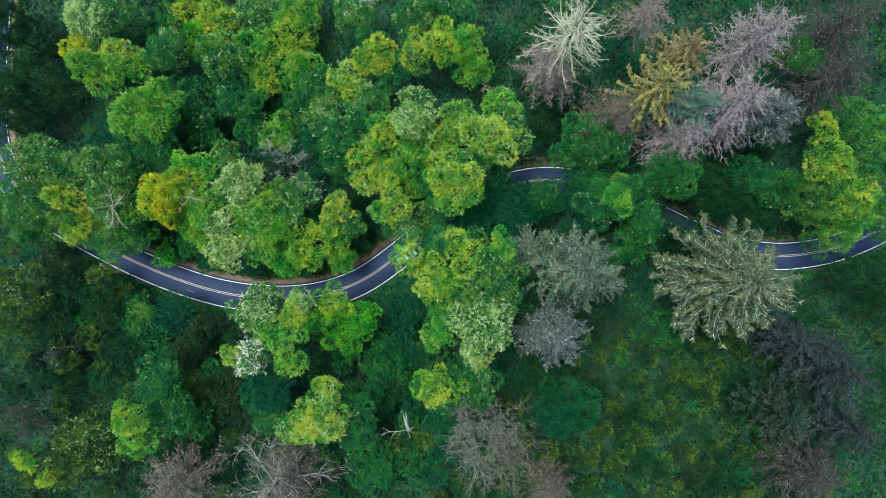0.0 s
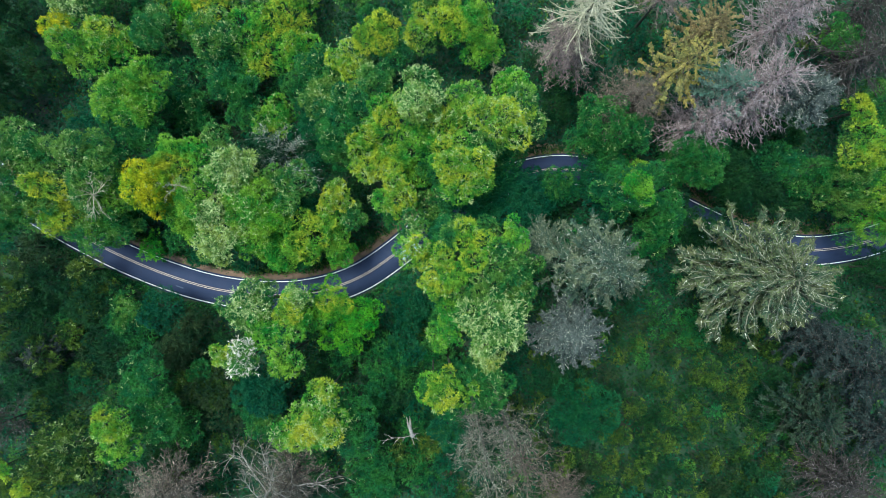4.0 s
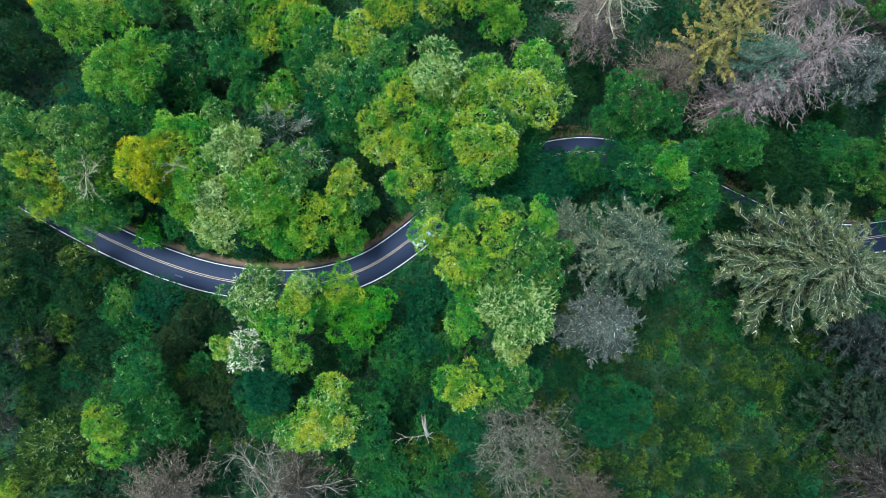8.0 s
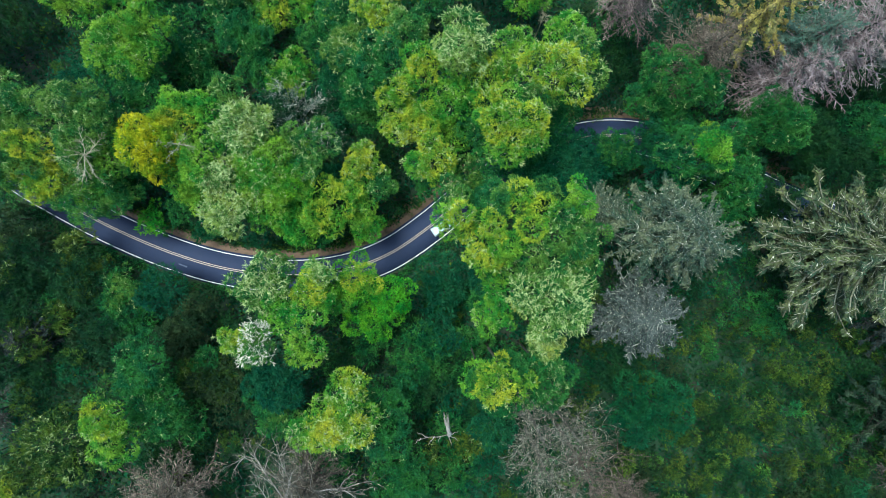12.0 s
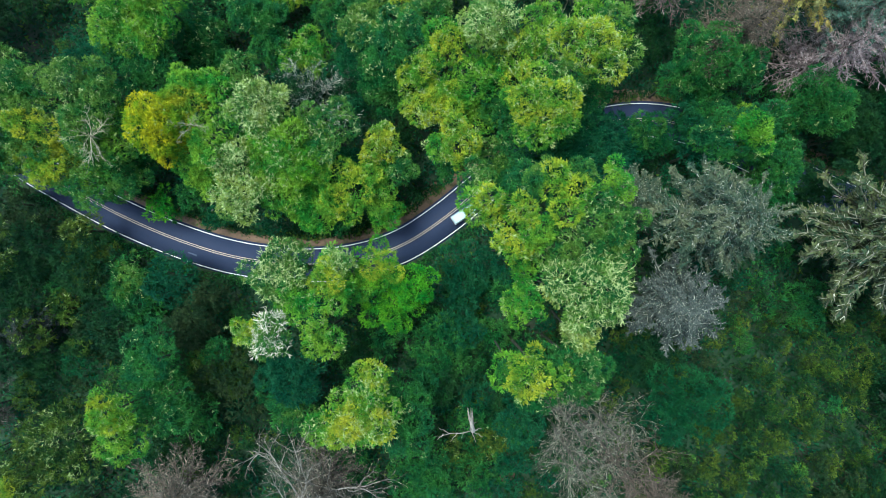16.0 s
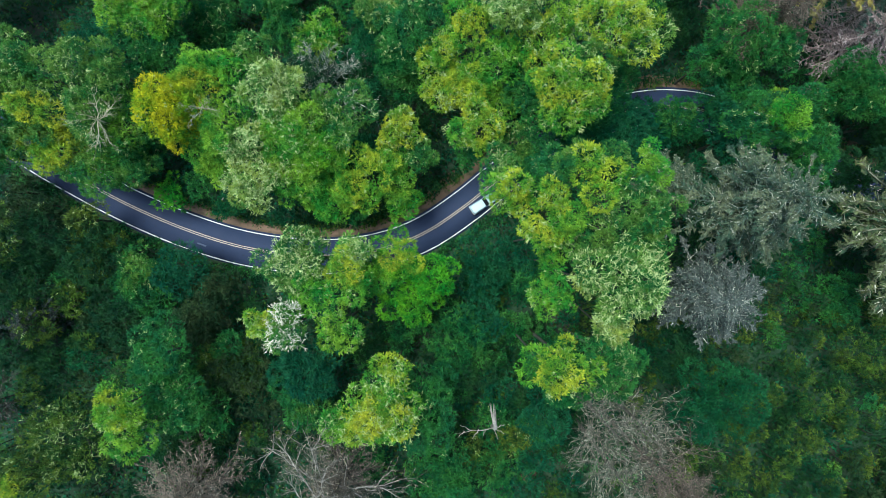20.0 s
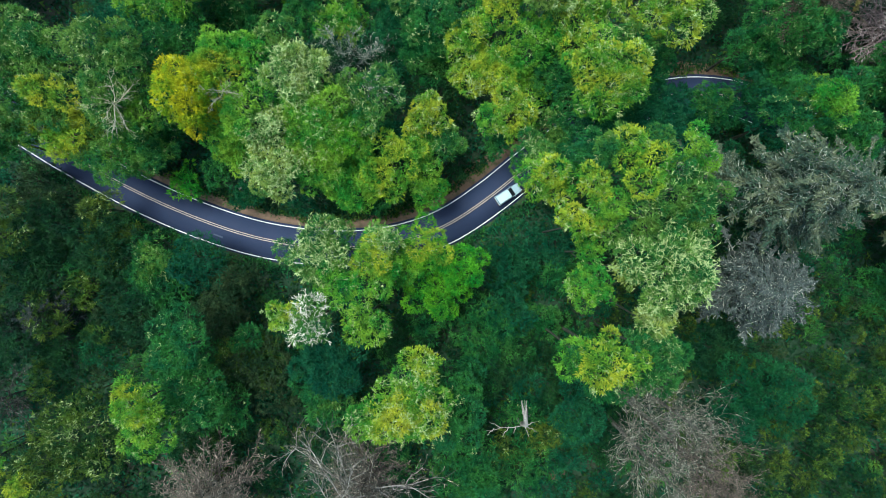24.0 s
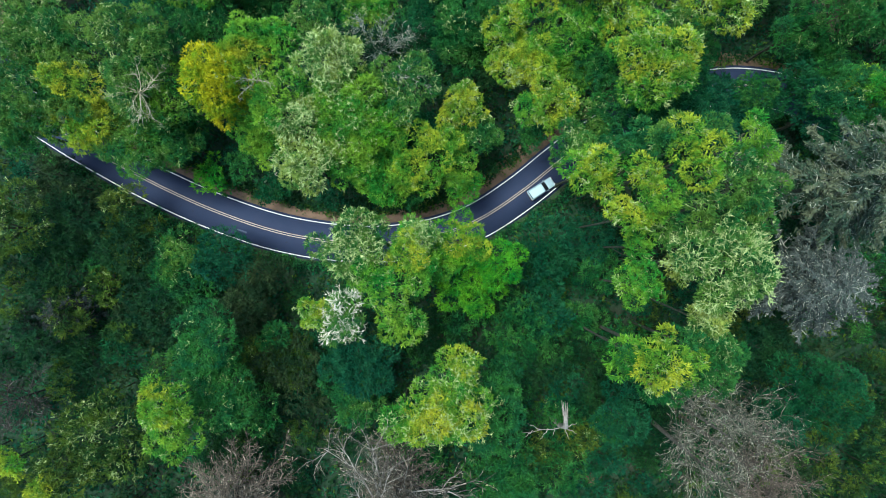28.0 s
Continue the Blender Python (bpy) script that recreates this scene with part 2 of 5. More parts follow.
# ---- mesh helpers ----
def mesh_of(name, verts, faces, mat, smooth=False):
    me = bpy.data.meshes.new(name)
    verts, faces = np.asarray(verts, dtype=np.float32), np.asarray(faces, dtype=np.int32)
    k = faces.shape[1]
    me.vertices.add(len(verts))
    me.vertices.foreach_set("co", verts.ravel())
    me.loops.add(faces.size)
    me.loops.foreach_set("vertex_index", faces.ravel())
    me.polygons.add(len(faces))
    me.polygons.foreach_set("loop_start", np.arange(0, faces.size, k, dtype=np.int32))
    if smooth:
        me.polygons.foreach_set("use_smooth", np.ones(len(faces), dtype=bool))
    me.update(calc_edges=True)
    me.materials.append(mat)
    return me


def part_of(name, me, parent, label=""):
    ob = new(name, me)
    ob.parent = parent
    return tagged(ob, label)


def part(name, bm, material, parent, label=""):
    me = bpy.data.meshes.new(name)
    bm.to_mesh(me)
    bm.free()
    me.materials.append(material)
    return part_of(name, me, parent, label)


def unit(v):
    return v / np.maximum(np.linalg.norm(v, axis=1, keepdims=True), 1e-9)


def leaf_blades(c, n, size, rng, slim=0.4, along=None):
    """Pointed leaf sprays at c, facing n, their length near the way along."""
    k = len(c)
    r = rng.normal(size=(k, 3)) if along is None else along + rng.normal(0, 0.45, (k, 3))
    a = unit(r - n * np.sum(r * n, axis=1, keepdims=True))
    b = np.cross(n, a)
    s = size[:, None]
    foot = c - a * s * 0.5
    v = np.stack([foot + b * s * slim * 0.5, foot - b * s * slim * 0.5, c + a * s * 0.5], axis=1)
    return v.reshape(-1, 3), np.arange(3 * k).reshape(-1, 3)


def sticks(p0, p1, r0, r1):
    """Three-sided tapered rods from p0 to p1."""
    k = len(p0)
    d = unit(p1 - p0)
    ref = np.where(np.abs(d[:, 2:3]) > 0.9, np.array([[1.0, 0, 0]]), np.array([[0, 0, 1.0]]))
    u = unit(np.cross(d, ref))
    w = np.cross(d, u)
    v = []
    for p, r in ((p0, r0), (p1, r1)):
        for j in range(3):
            t = 2 * math.pi * j / 3
            v.append(p + (u * math.cos(t) + w * math.sin(t)) * np.asarray(r).reshape(-1, 1))
    v = np.stack(v, axis=1)
    base = (np.arange(k) * 6)[:, None]
    f = np.concatenate([base + np.array([tri]) for j in range(3) for tri in ((j, (j + 1) % 3, 3 + j), ((j + 1) % 3, 3 + (j + 1) % 3, 3 + j))])
    return v.reshape(-1, 3), f


def tube(points, radii, sides=7):
    """A tapered, bent round stem through points."""
    pts = np.asarray(points, dtype=float)
    v, f = [], []
    for i, p in enumerate(pts):
        d = pts[min(i + 1, len(pts) - 1)] - pts[max(i - 1, 0)]
        d = d / np.linalg.norm(d)
        ref = np.array([1.0, 0, 0]) if abs(d[2]) > 0.9 else np.array([0, 0, 1.0])
        u = np.cross(d, ref)
        u /= np.linalg.norm(u)
        w = np.cross(d, u)
        for j in range(sides):
            t = 2 * math.pi * j / sides
            v.append(p + (u * math.cos(t) + w * math.sin(t)) * radii[i])
    for i in range(len(pts) - 1):
        for j in range(sides):
            f.append((i * sides + j, i * sides + (j + 1) % sides, (i + 1) * sides + (j + 1) % sides, (i + 1) * sides + j))
    return np.array(v), np.array(f)


def join(chunks):
    v, f, o = [], [], 0
    for a, b in chunks:
        v.append(a)
        f.append(b + o)
        o += len(a)
    return np.concatenate(v), np.concatenate(f)


# ---- the road's line and the lie of the land ----
def smooth_line(points, step=0.8):
    pts = [Vector(p) for p in points]
    out = []
    for i in range(len(pts) - 1):
        a, b, c, d = pts[max(i - 1, 0)], pts[i], pts[i + 1], pts[min(i + 2, len(pts) - 1)]
        k = max(2, int((c - b).length / step))
        for j in range(k):
            t = j / k
            out.append(0.5 * ((2 * b) + (c - a) * t + (2 * a - 5 * b + 4 * c - d) * t * t + (3 * b - a - 3 * c + d) * t ** 3))
    out.append(pts[-1])
    return np.array([tuple(p) for p in out])


ROAD = smooth_line([(-96, 130), (-103, 80), (-106, 48), (-106.3, 30), (-104, 20), (-98.5, 12), (-91, 6.8), (-81.5, 1.4), (-72.2, -3.3), (-62.4, -7.3), (-52.7, -10.2), (-43, -11.6), (-34.2, -11.6), (-26, -10.1), (-18.8, -7.2), (-11.5, -2.2), (-3.2, 4.6), (6.1, 10.6), (14, 14.4), (22, 16.2), (29.5, 16.0), (35.5, 14.4), (42.2, 11.5), (48.9, 8.4), (56, 5.0), (62, 2.3), (69, -0.3), (78.3, -1.6), (86.3, -1.1), (94.4, 0.8), (103.7, 4.8), (118, 13), (140, 24)])
way = np.gradient(ROAD, axis=0)
SIDE = np.stack([-way[:, 1], way[:, 0]], axis=1) / np.linalg.norm(way, axis=1, keepdims=True)


def road_gap(x, y):
    """Distance from the road's middle, positive on its north side."""
    p = np.stack([np.ravel(x), np.ravel(y)], axis=1)
    best, sign = np.full(len(p), 1e9), np.ones(len(p))
    for i in range(0, len(ROAD), 2):
        q = p - ROAD[i]
        d = np.hypot(q[:, 0], q[:, 1])
        nearer = d < best
        best = np.where(nearer, d, best)
        sign = np.where(nearer, np.where(q @ SIDE[i] >= 0, 1.0, -1.0), sign)
    return best * sign


def ground(x, y):
    """Height of the land: level at the road, a bank rising to the south of it, a hollow to the north-west."""
    x, y = np.ravel(np.asarray(x, float)), np.ravel(np.asarray(y, float))
    g = road_gap(x, y)
    away = np.clip(np.abs(g) - 5.5, 0, 60)
    rise = np.where(g < 0, 0.20 * away, 0.03 * away) * np.clip((180 - np.hypot(x, y)) / 80, 0, 1)
    dip = np.clip((away - 14) / 22, 0, 1)
    rise = rise - np.where(g > 0, 1.0, 0.0) * 9.0 * dip * dip * (3 - 2 * dip) * np.exp(-((x + 39) / 17) ** 2) * np.clip((180 - np.hypot(x, y)) / 80, 0, 1)
    bumps = (np.sin(x * 0.21 + 1.3) * np.cos(y * 0.17) + 0.5 * np.sin(x * 0.5 + y * 0.43)) * 0.5 * np.clip(away / 6, 0, 1)
    return rise + bumps - 0.06 - 0.10 * np.clip(np.abs(g) - 3.6, 0, 1)


def build_ground():
    xs = np.concatenate([[-4000, -1500, -600, -300], np.arange(-170, 171, 2.0), [300, 600, 1500, 4000]])
    ys = np.concatenate([[-4000, -1500, -600, -250], np.arange(-110, 131, 2.0), [250, 600, 1500, 4000]])
    X, Y = np.meshgrid(xs, ys)
    v = np.stack([X.ravel(), Y.ravel(), ground(X, Y)], axis=1)
    w, h = len(xs), len(ys)
    i = (np.arange(h - 1)[:, None] * w + np.arange(w - 1)[None]).ravel()
    f = np.stack([i, i + 1, i + 1 + w, i + w], axis=1)
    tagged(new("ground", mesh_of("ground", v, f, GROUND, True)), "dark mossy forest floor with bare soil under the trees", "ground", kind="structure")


def ribbon(lo, hi, z, thick=0.0, start=0, stop=None, wobble=0.0, seed=0):
    """A strip along the road between two offsets from its middle."""
    rng = np.random.default_rng(seed)
    line, side = ROAD[start:stop], SIDE[start:stop]
    k = len(line)
    if wobble:
        j = np.convolve(rng.normal(size=k + 8), np.ones(9) / 9, "valid") * wobble * 3
    else:
        j = np.zeros(k)
    cols = [(lo, z - thick), (lo, z), (hi, z), (hi, z - thick)] if thick else [(lo, z), (hi, z)]
    v = np.concatenate([np.column_stack([line + side * (o + (j if abs(o) == max(abs(lo), abs(hi)) else 0 * j))[:, None], np.full(k, h)]) for o, h in cols])
    f = []
    for c in range(len(cols) - 1):
        a = np.arange(k - 1) + c * k
        f.append(np.stack([a, a + 1, a + 1 + k, a + k], axis=1))
    return v, np.concatenate(f)


def build_road():
    road = tagged(new("road", mesh_of("road", *ribbon(3.45, -3.6, 0.0, 0.12, wobble=0.06), ASPHALT)), "winding two-lane asphalt road, dark grey-blue with worn patches", "road", kind="structure")
    for name, mid, w, m, label in (("edge_line", 3.0, 0.15, WHITE_PAINT, "white painted edge line"), ("edge_line", -3.2, 0.15, WHITE_PAINT, "white painted edge line"), ("centre_line", 0.17, 0.12, YELLOW_PAINT, "faded yellow centre line"), ("centre_line", -0.17, 0.12, YELLOW_PAINT, "faded yellow centre line")):
        part_of(name, mesh_of(name, *ribbon(mid + w / 2, mid - w / 2, 0.006, 0.005), m), road, label)
    i = int(np.argmin(np.hypot(ROAD[:, 0] + 59.8, ROAD[:, 1] + 10.1)))
    part_of("stain", mesh_of("stain", *ribbon(-1.5, -1.75, 0.008, 0.005, i - 1, i + 2, wobble=0.1, seed=9), simple("pale_road_stain", (0.055, 0.080, 0.13), 0.7)), road, "short pale stain on the asphalt")
    tagged(new("shoulder", mesh_of("shoulder", *ribbon(5.6, 3.3, -0.03, 0.15, wobble=0.5, seed=3), GRAVEL)), "reddish brown dirt shoulder along the road", "shoulder", kind="structure")
    tagged(new("verge", mesh_of("verge", *ribbon(-3.5, -5.4, -0.03, 0.15, wobble=0.5, seed=4), VERGE)), "narrow grassy verge beside the asphalt", "verge", kind="structure")


build_ground()
build_road()


# ---- trees ----
SEED = [10]


def next_rng():
    SEED[0] += 1
    return np.random.default_rng(SEED[0])


def lobes_of(R, H, rng, count):
    """Middles and radii of the domed leaf clumps that make up a crown, with a few small ones between."""
    k = np.arange(count)
    t = k * 2.39996 + rng.uniform(0, 6.3) + rng.normal(0, 0.35, count)
    ragged = 1 + 0.12 * np.sin(2 * t + rng.uniform(0, 6)) + 0.10 * np.sin(3 * t + rng.uniform(0, 6))
    r = R * np.sqrt((k + 0.3) / count) * 0.76 * rng.uniform(0.88, 1.10, count) * ragged
    big = k % 3 != 2
    rad = R * np.where(big, rng.uniform(0.31, 0.44, count), rng.uniform(0.17, 0.26, count)) * (1.0 - 0.18 * np.clip(r / R, 0, 1))
    z = H * (np.sqrt(np.clip(1 - (r / (1.12 * R)) ** 2, 0, 1)) - 0.55) + rng.normal(0, 0.15 * H, count) - 0.2 * rad
    return np.stack([r * np.cos(t), r * np.sin(t), z], axis=1), rad


def tufts(p, d, size, rng, blades=6, spread=0.70, slim=0.16):
    """Sprays of pointed leaves fanning out from one foot each, about the way d."""
    k = len(p)
    ways = unit(np.repeat(d, blades, axis=0) + rng.normal(0, spread, (k * blades, 3)))
    across = unit(np.cross(ways, np.array([0, 0, 1.0]) + rng.normal(0, 0.45, ways.shape)))
    ln = (np.repeat(size, blades) * rng.uniform(0.6, 1.3, k * blades))[:, None]
    foot = np.repeat(p, blades, axis=0)
    side = foot + ways * ln * rng.uniform(0.45, 0.75, (k * blades, 1)) + across * ln * slim
    tip = foot + ways * ln + across * ln * rng.uniform(-0.10, 0.10, (k * blades, 1)) + np.array([0, 0, -0.06])
    v = np.concatenate([p, side, tip])
    i = np.arange(k * blades)
    return v, np.stack([np.repeat(np.arange(k), blades), k + i, k + k * blades + i], axis=1)


def foliage(c, rad, total, rng, below=-0.30):
    """Feet and ways of leaf tufts over the shells of the lobes, thinned where lobes overlap; and the lobe of each."""
    share = rad ** 2 / np.sum(rad ** 2)
    ctr, nor, lobe = [], [], []
    for i in range(len(c)):
        k = int(total * share[i] * 1.7 / 6)
        d = unit(rng.normal(size=(k, 3)))
        d = d[d[:, 2] > below]
        knobs = unit(rng.normal(size=(30, 3)) + np.array([0, 0, 0.3]))
        lump = 0.76 + 0.42 * np.clip((np.max(d @ knobs.T, axis=1) - 0.78) / 0.22, 0, 1) + rng.normal(0, 0.06, len(d))
        p = c[i] + d * (rad[i] * lump)[:, None] * np.array([1, 1, 1.15])
        keep = np.ones(len(p), bool)
        for j in range(len(c)):
            if j != i:
                keep &= np.linalg.norm(p - c[j], axis=1) > rad[j] * 0.74
        ctr.append(p[keep])
        nor.append(d[keep])
        lobe.append(np.full(int(keep.sum()), i))
    return np.concatenate(ctr), np.concatenate(nor), np.concatenate(lobe)


def leaves_on(ctr, nor, leaf, rng):
    way = unit(nor * 0.8 + unit(ctr * np.array([1, 1, 0.6])) * 0.35 + np.array([0, 0, 0.25]))
    return tufts(ctr - way * leaf * 0.35, way, leaf * rng.uniform(0.75, 1.45, len(ctr)), rng)


def coral(ctr, nor, count, rng, length=1.0, thick=0.05):
    """Stubby crooked twigs under a crust of lichen, forking like coral, out of the leaves."""
    top = np.flatnonzero(nor[:, 2] > 0.05)
    pick = rng.choice(top, min(count, len(top)), replace=False)
    foot, out = ctr[pick], nor[pick]
    chunks = []
    p, d, r = foot - out * 0.25, unit(out * 0.9 + rng.normal(0, 0.5, out.shape)), np.full(len(pick), thick)
    step = length * rng.uniform(0.22, 0.42, len(pick))
    for s in range(3):
        ends = []
        for fork in range(2):
            e = unit(d + rng.normal(0, 0.62, d.shape) + np.array([0, 0, 0.05]))
            q = p + e * (step * rng.uniform(0.6, 1.2, len(p)))[:, None]
            chunks.append(sticks(p, q, r, r * 0.72) if s < 2 else leaf_blades((p + q) / 2, unit(np.array([0, 0, 1.0]) + rng.normal(0, 0.4, e.shape)), step * 1.3, rng, 0.11, e * 8))
            ends.append((q, e))
        p, d = np.concatenate([q for q, e in ends]), np.concatenate([e for q, e in ends])
        r, step = np.tile(r * 0.72, 2), np.tile(step * 0.85, 2)
    return join(chunks)


LEAF_WORDS = {"golden": "golden yellow", "yellow": "yellow-green", "lime": "lime green", "bright": "bright green", "green": "mid-green", "olive": "olive green", "pale": "pale grey-green", "teal": "dark blue-green", "dark": "dark green", "brown": "brownish green", "moss": "mossy olive"}


def trunk_and_limbs(parent, z0, z1, tops, girth, rng, mat):
    h = z1 - z0
    lean = rng.normal(0, 0.02 * h, 2)
    pts = [(lean[0] * (1 - t), lean[1] * (1 - t), z0 - z1 + h * t) for t in (0.0, 0.06, 0.35, 0.7, 1.0)]
    part_of("trunk", mesh_of("trunk", *tube(pts, [girth * 1.5, girth, girth * 0.8, girth * 0.6, girth * 0.3]), mat, True), parent)
    for q in tops:
        t = rng.uniform(0.55, 0.85)
        a = np.array([lean[0] * (1 - t), lean[1] * (1 - t), z0 - z1 + h * t])
        mid = (a + q) / 2 + np.array([0, 0, -0.06 * h]) + rng.normal(0, 0.2, 3)
        part_of("limb", mesh_of("limb", *tube([a, mid, q], [girth * 0.4, girth * 0.28, girth * 0.10], 5), mat, True), parent)


def broadleaf(x, y, z, R, kind, lichen, crest=None):
    """A broadleaved tree whose crown's middle is at x, y, z; its topmost clumps may bear leaves of another hue."""
    rng = next_rng()
    z0 = float(ground(x, y)[0])
    z = max(z, z0 + 2.5)
    H = min(R * rng.uniform(0.95, 1.25), (z - z0) * 0.9)
    tree = new("tree")
    tree.location = (x, y, z)
    c, rad = lobes_of(R, H, rng, int(6 + 1.3 * R))
    amount, size = ((410, 0.45) if z - z0 > 9 else (215, 0.56))
    # Higher half of the clumps; crest is mostly a lighter, yellower kind.
    young = c[:, 2] + 0.6 * rad - 0.25 * np.hypot(c[:, 0], c[:, 1])
    young = young > np.quantile(young, 0.5)
    ctr, nor, lobe = foliage(c, rad, amount * R * R * (1.15 if lichen > 0.4 else 1.0), rng)
    on_top = young[lobe] if crest else np.zeros(len(lobe), bool)
    part_of("crown", mesh_of("crown", *leaves_on(ctr[~on_top], nor[~on_top], size, rng), LEAF[kind]), tree)
    if crest:
        part_of("young_leaves", mesh_of("young_leaves", *leaves_on(ctr[on_top], nor[on_top], size, rng), LEAF[crest]), tree, LEAF_WORDS[crest] + " leaves on the top clumps")
    if lichen > 0 and kind not in ("teal", "dark"):
        mat = WOOD["white"] if lichen > 1.2 else WOOD["lichen"]
        part_of("lichen", mesh_of("lichen", *coral(ctr, nor, int((0.03 + lichen) * (8.5 if 0.7 < lichen < 1.2 else 4.4 if lichen > 1.2 else 5.0) * R * R), rng, 1.15 + 0.75 * min(lichen, 0.9), 0.016 + 0.020 * min(lichen, 1.2)), mat), tree, "pale lichen-covered bare twigs")["kind"] = "stuff"
    tops = c[np.argsort(-rad)[:3]]
    trunk_and_limbs(tree, z0 - 0.2, z, tops, 0.045 * R + 0.08, rng, WOOD["trunk"])
    words = LEAF_WORDS[kind] + (" broadleaf tree crusted with pale lichen twigs" if lichen >= 0.45 else " broadleaf tree with a dense billowing crown")
    return tagged(tree, words, "tree")


CONE = {  # wood, needles, words
    "olive": ("strokes", "olive", "large olive-green spruce with shaggy drooping branches"),
    "pale": ("bluegrey", "pale", "grey-green conifer with thinning needles"),
    "bluegrey": ("bluegrey", "frost", "dead blue-grey conifer with bare twigs"),
    "bone": ("bone", None, "dead bone-white conifer with bare radiating branches"),
    "pink": ("pink", None, "dead pinkish-brown conifer with bare twigs"),
    "pinkgrey": ("pinkgrey", None, "dead pinkish-grey conifer with bare twigs"),
    "greypink": ("greypink", None, "tall dead conifer with bare pinkish-grey drooping branches"),
    "brown": ("brown", None, "dead brown conifer with fine bare twigs"),
    "purple": ("purple", None, "dark purplish dead conifer with bare twigs"),
    "gold": ("brown", "gold", "yellowing conifer with golden drooping branches"),
    "rust": ("brown", "rust", "rusty-brown conifer losing its needles"),
    "teal": ("brown", "teal", "blue-green conifer among dead trees"),
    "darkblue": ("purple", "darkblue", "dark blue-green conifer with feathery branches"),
    "darkgreen": ("purple", "darkgreen", "dark green conifer with feathery branches"),
}


BRANCH = {}
SHAGGY = {  # spread of side twigs, number of branches, depth of the crown, thickness
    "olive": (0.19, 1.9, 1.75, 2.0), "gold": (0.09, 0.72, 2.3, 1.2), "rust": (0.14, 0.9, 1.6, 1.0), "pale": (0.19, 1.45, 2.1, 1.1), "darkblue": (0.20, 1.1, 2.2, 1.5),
    "darkgreen": (0.20, 1.0, 1.9, 1.0), "bone": (0.15, 0.85, 1.9, 1.8), "greypink": (0.22, 1.40, 2.6, 0.95), "brown": (0.24, 1.25, 1.9, 1.0), "pinkgrey": (0.21, 1.35, 2.4, 1.5), "bluegrey": (0.26, 1.45, 1.6, 1.2), "purple": (0.21, 1.3, 2.1, 1.5)}
FUZZY = ("bluegrey", "darkblue", "pale")  # twigs show beside the needles
TWO_TONE = {"greypink": "brown", "bone": "bone"}  # main boughs paler than the twigs
WHOLE = ("darkblue", "darkgreen", "teal", "rust", "bluegrey")  # branch and needles in one piece
PLAIN = (0.22, 1.0, 1.7, 1.0)


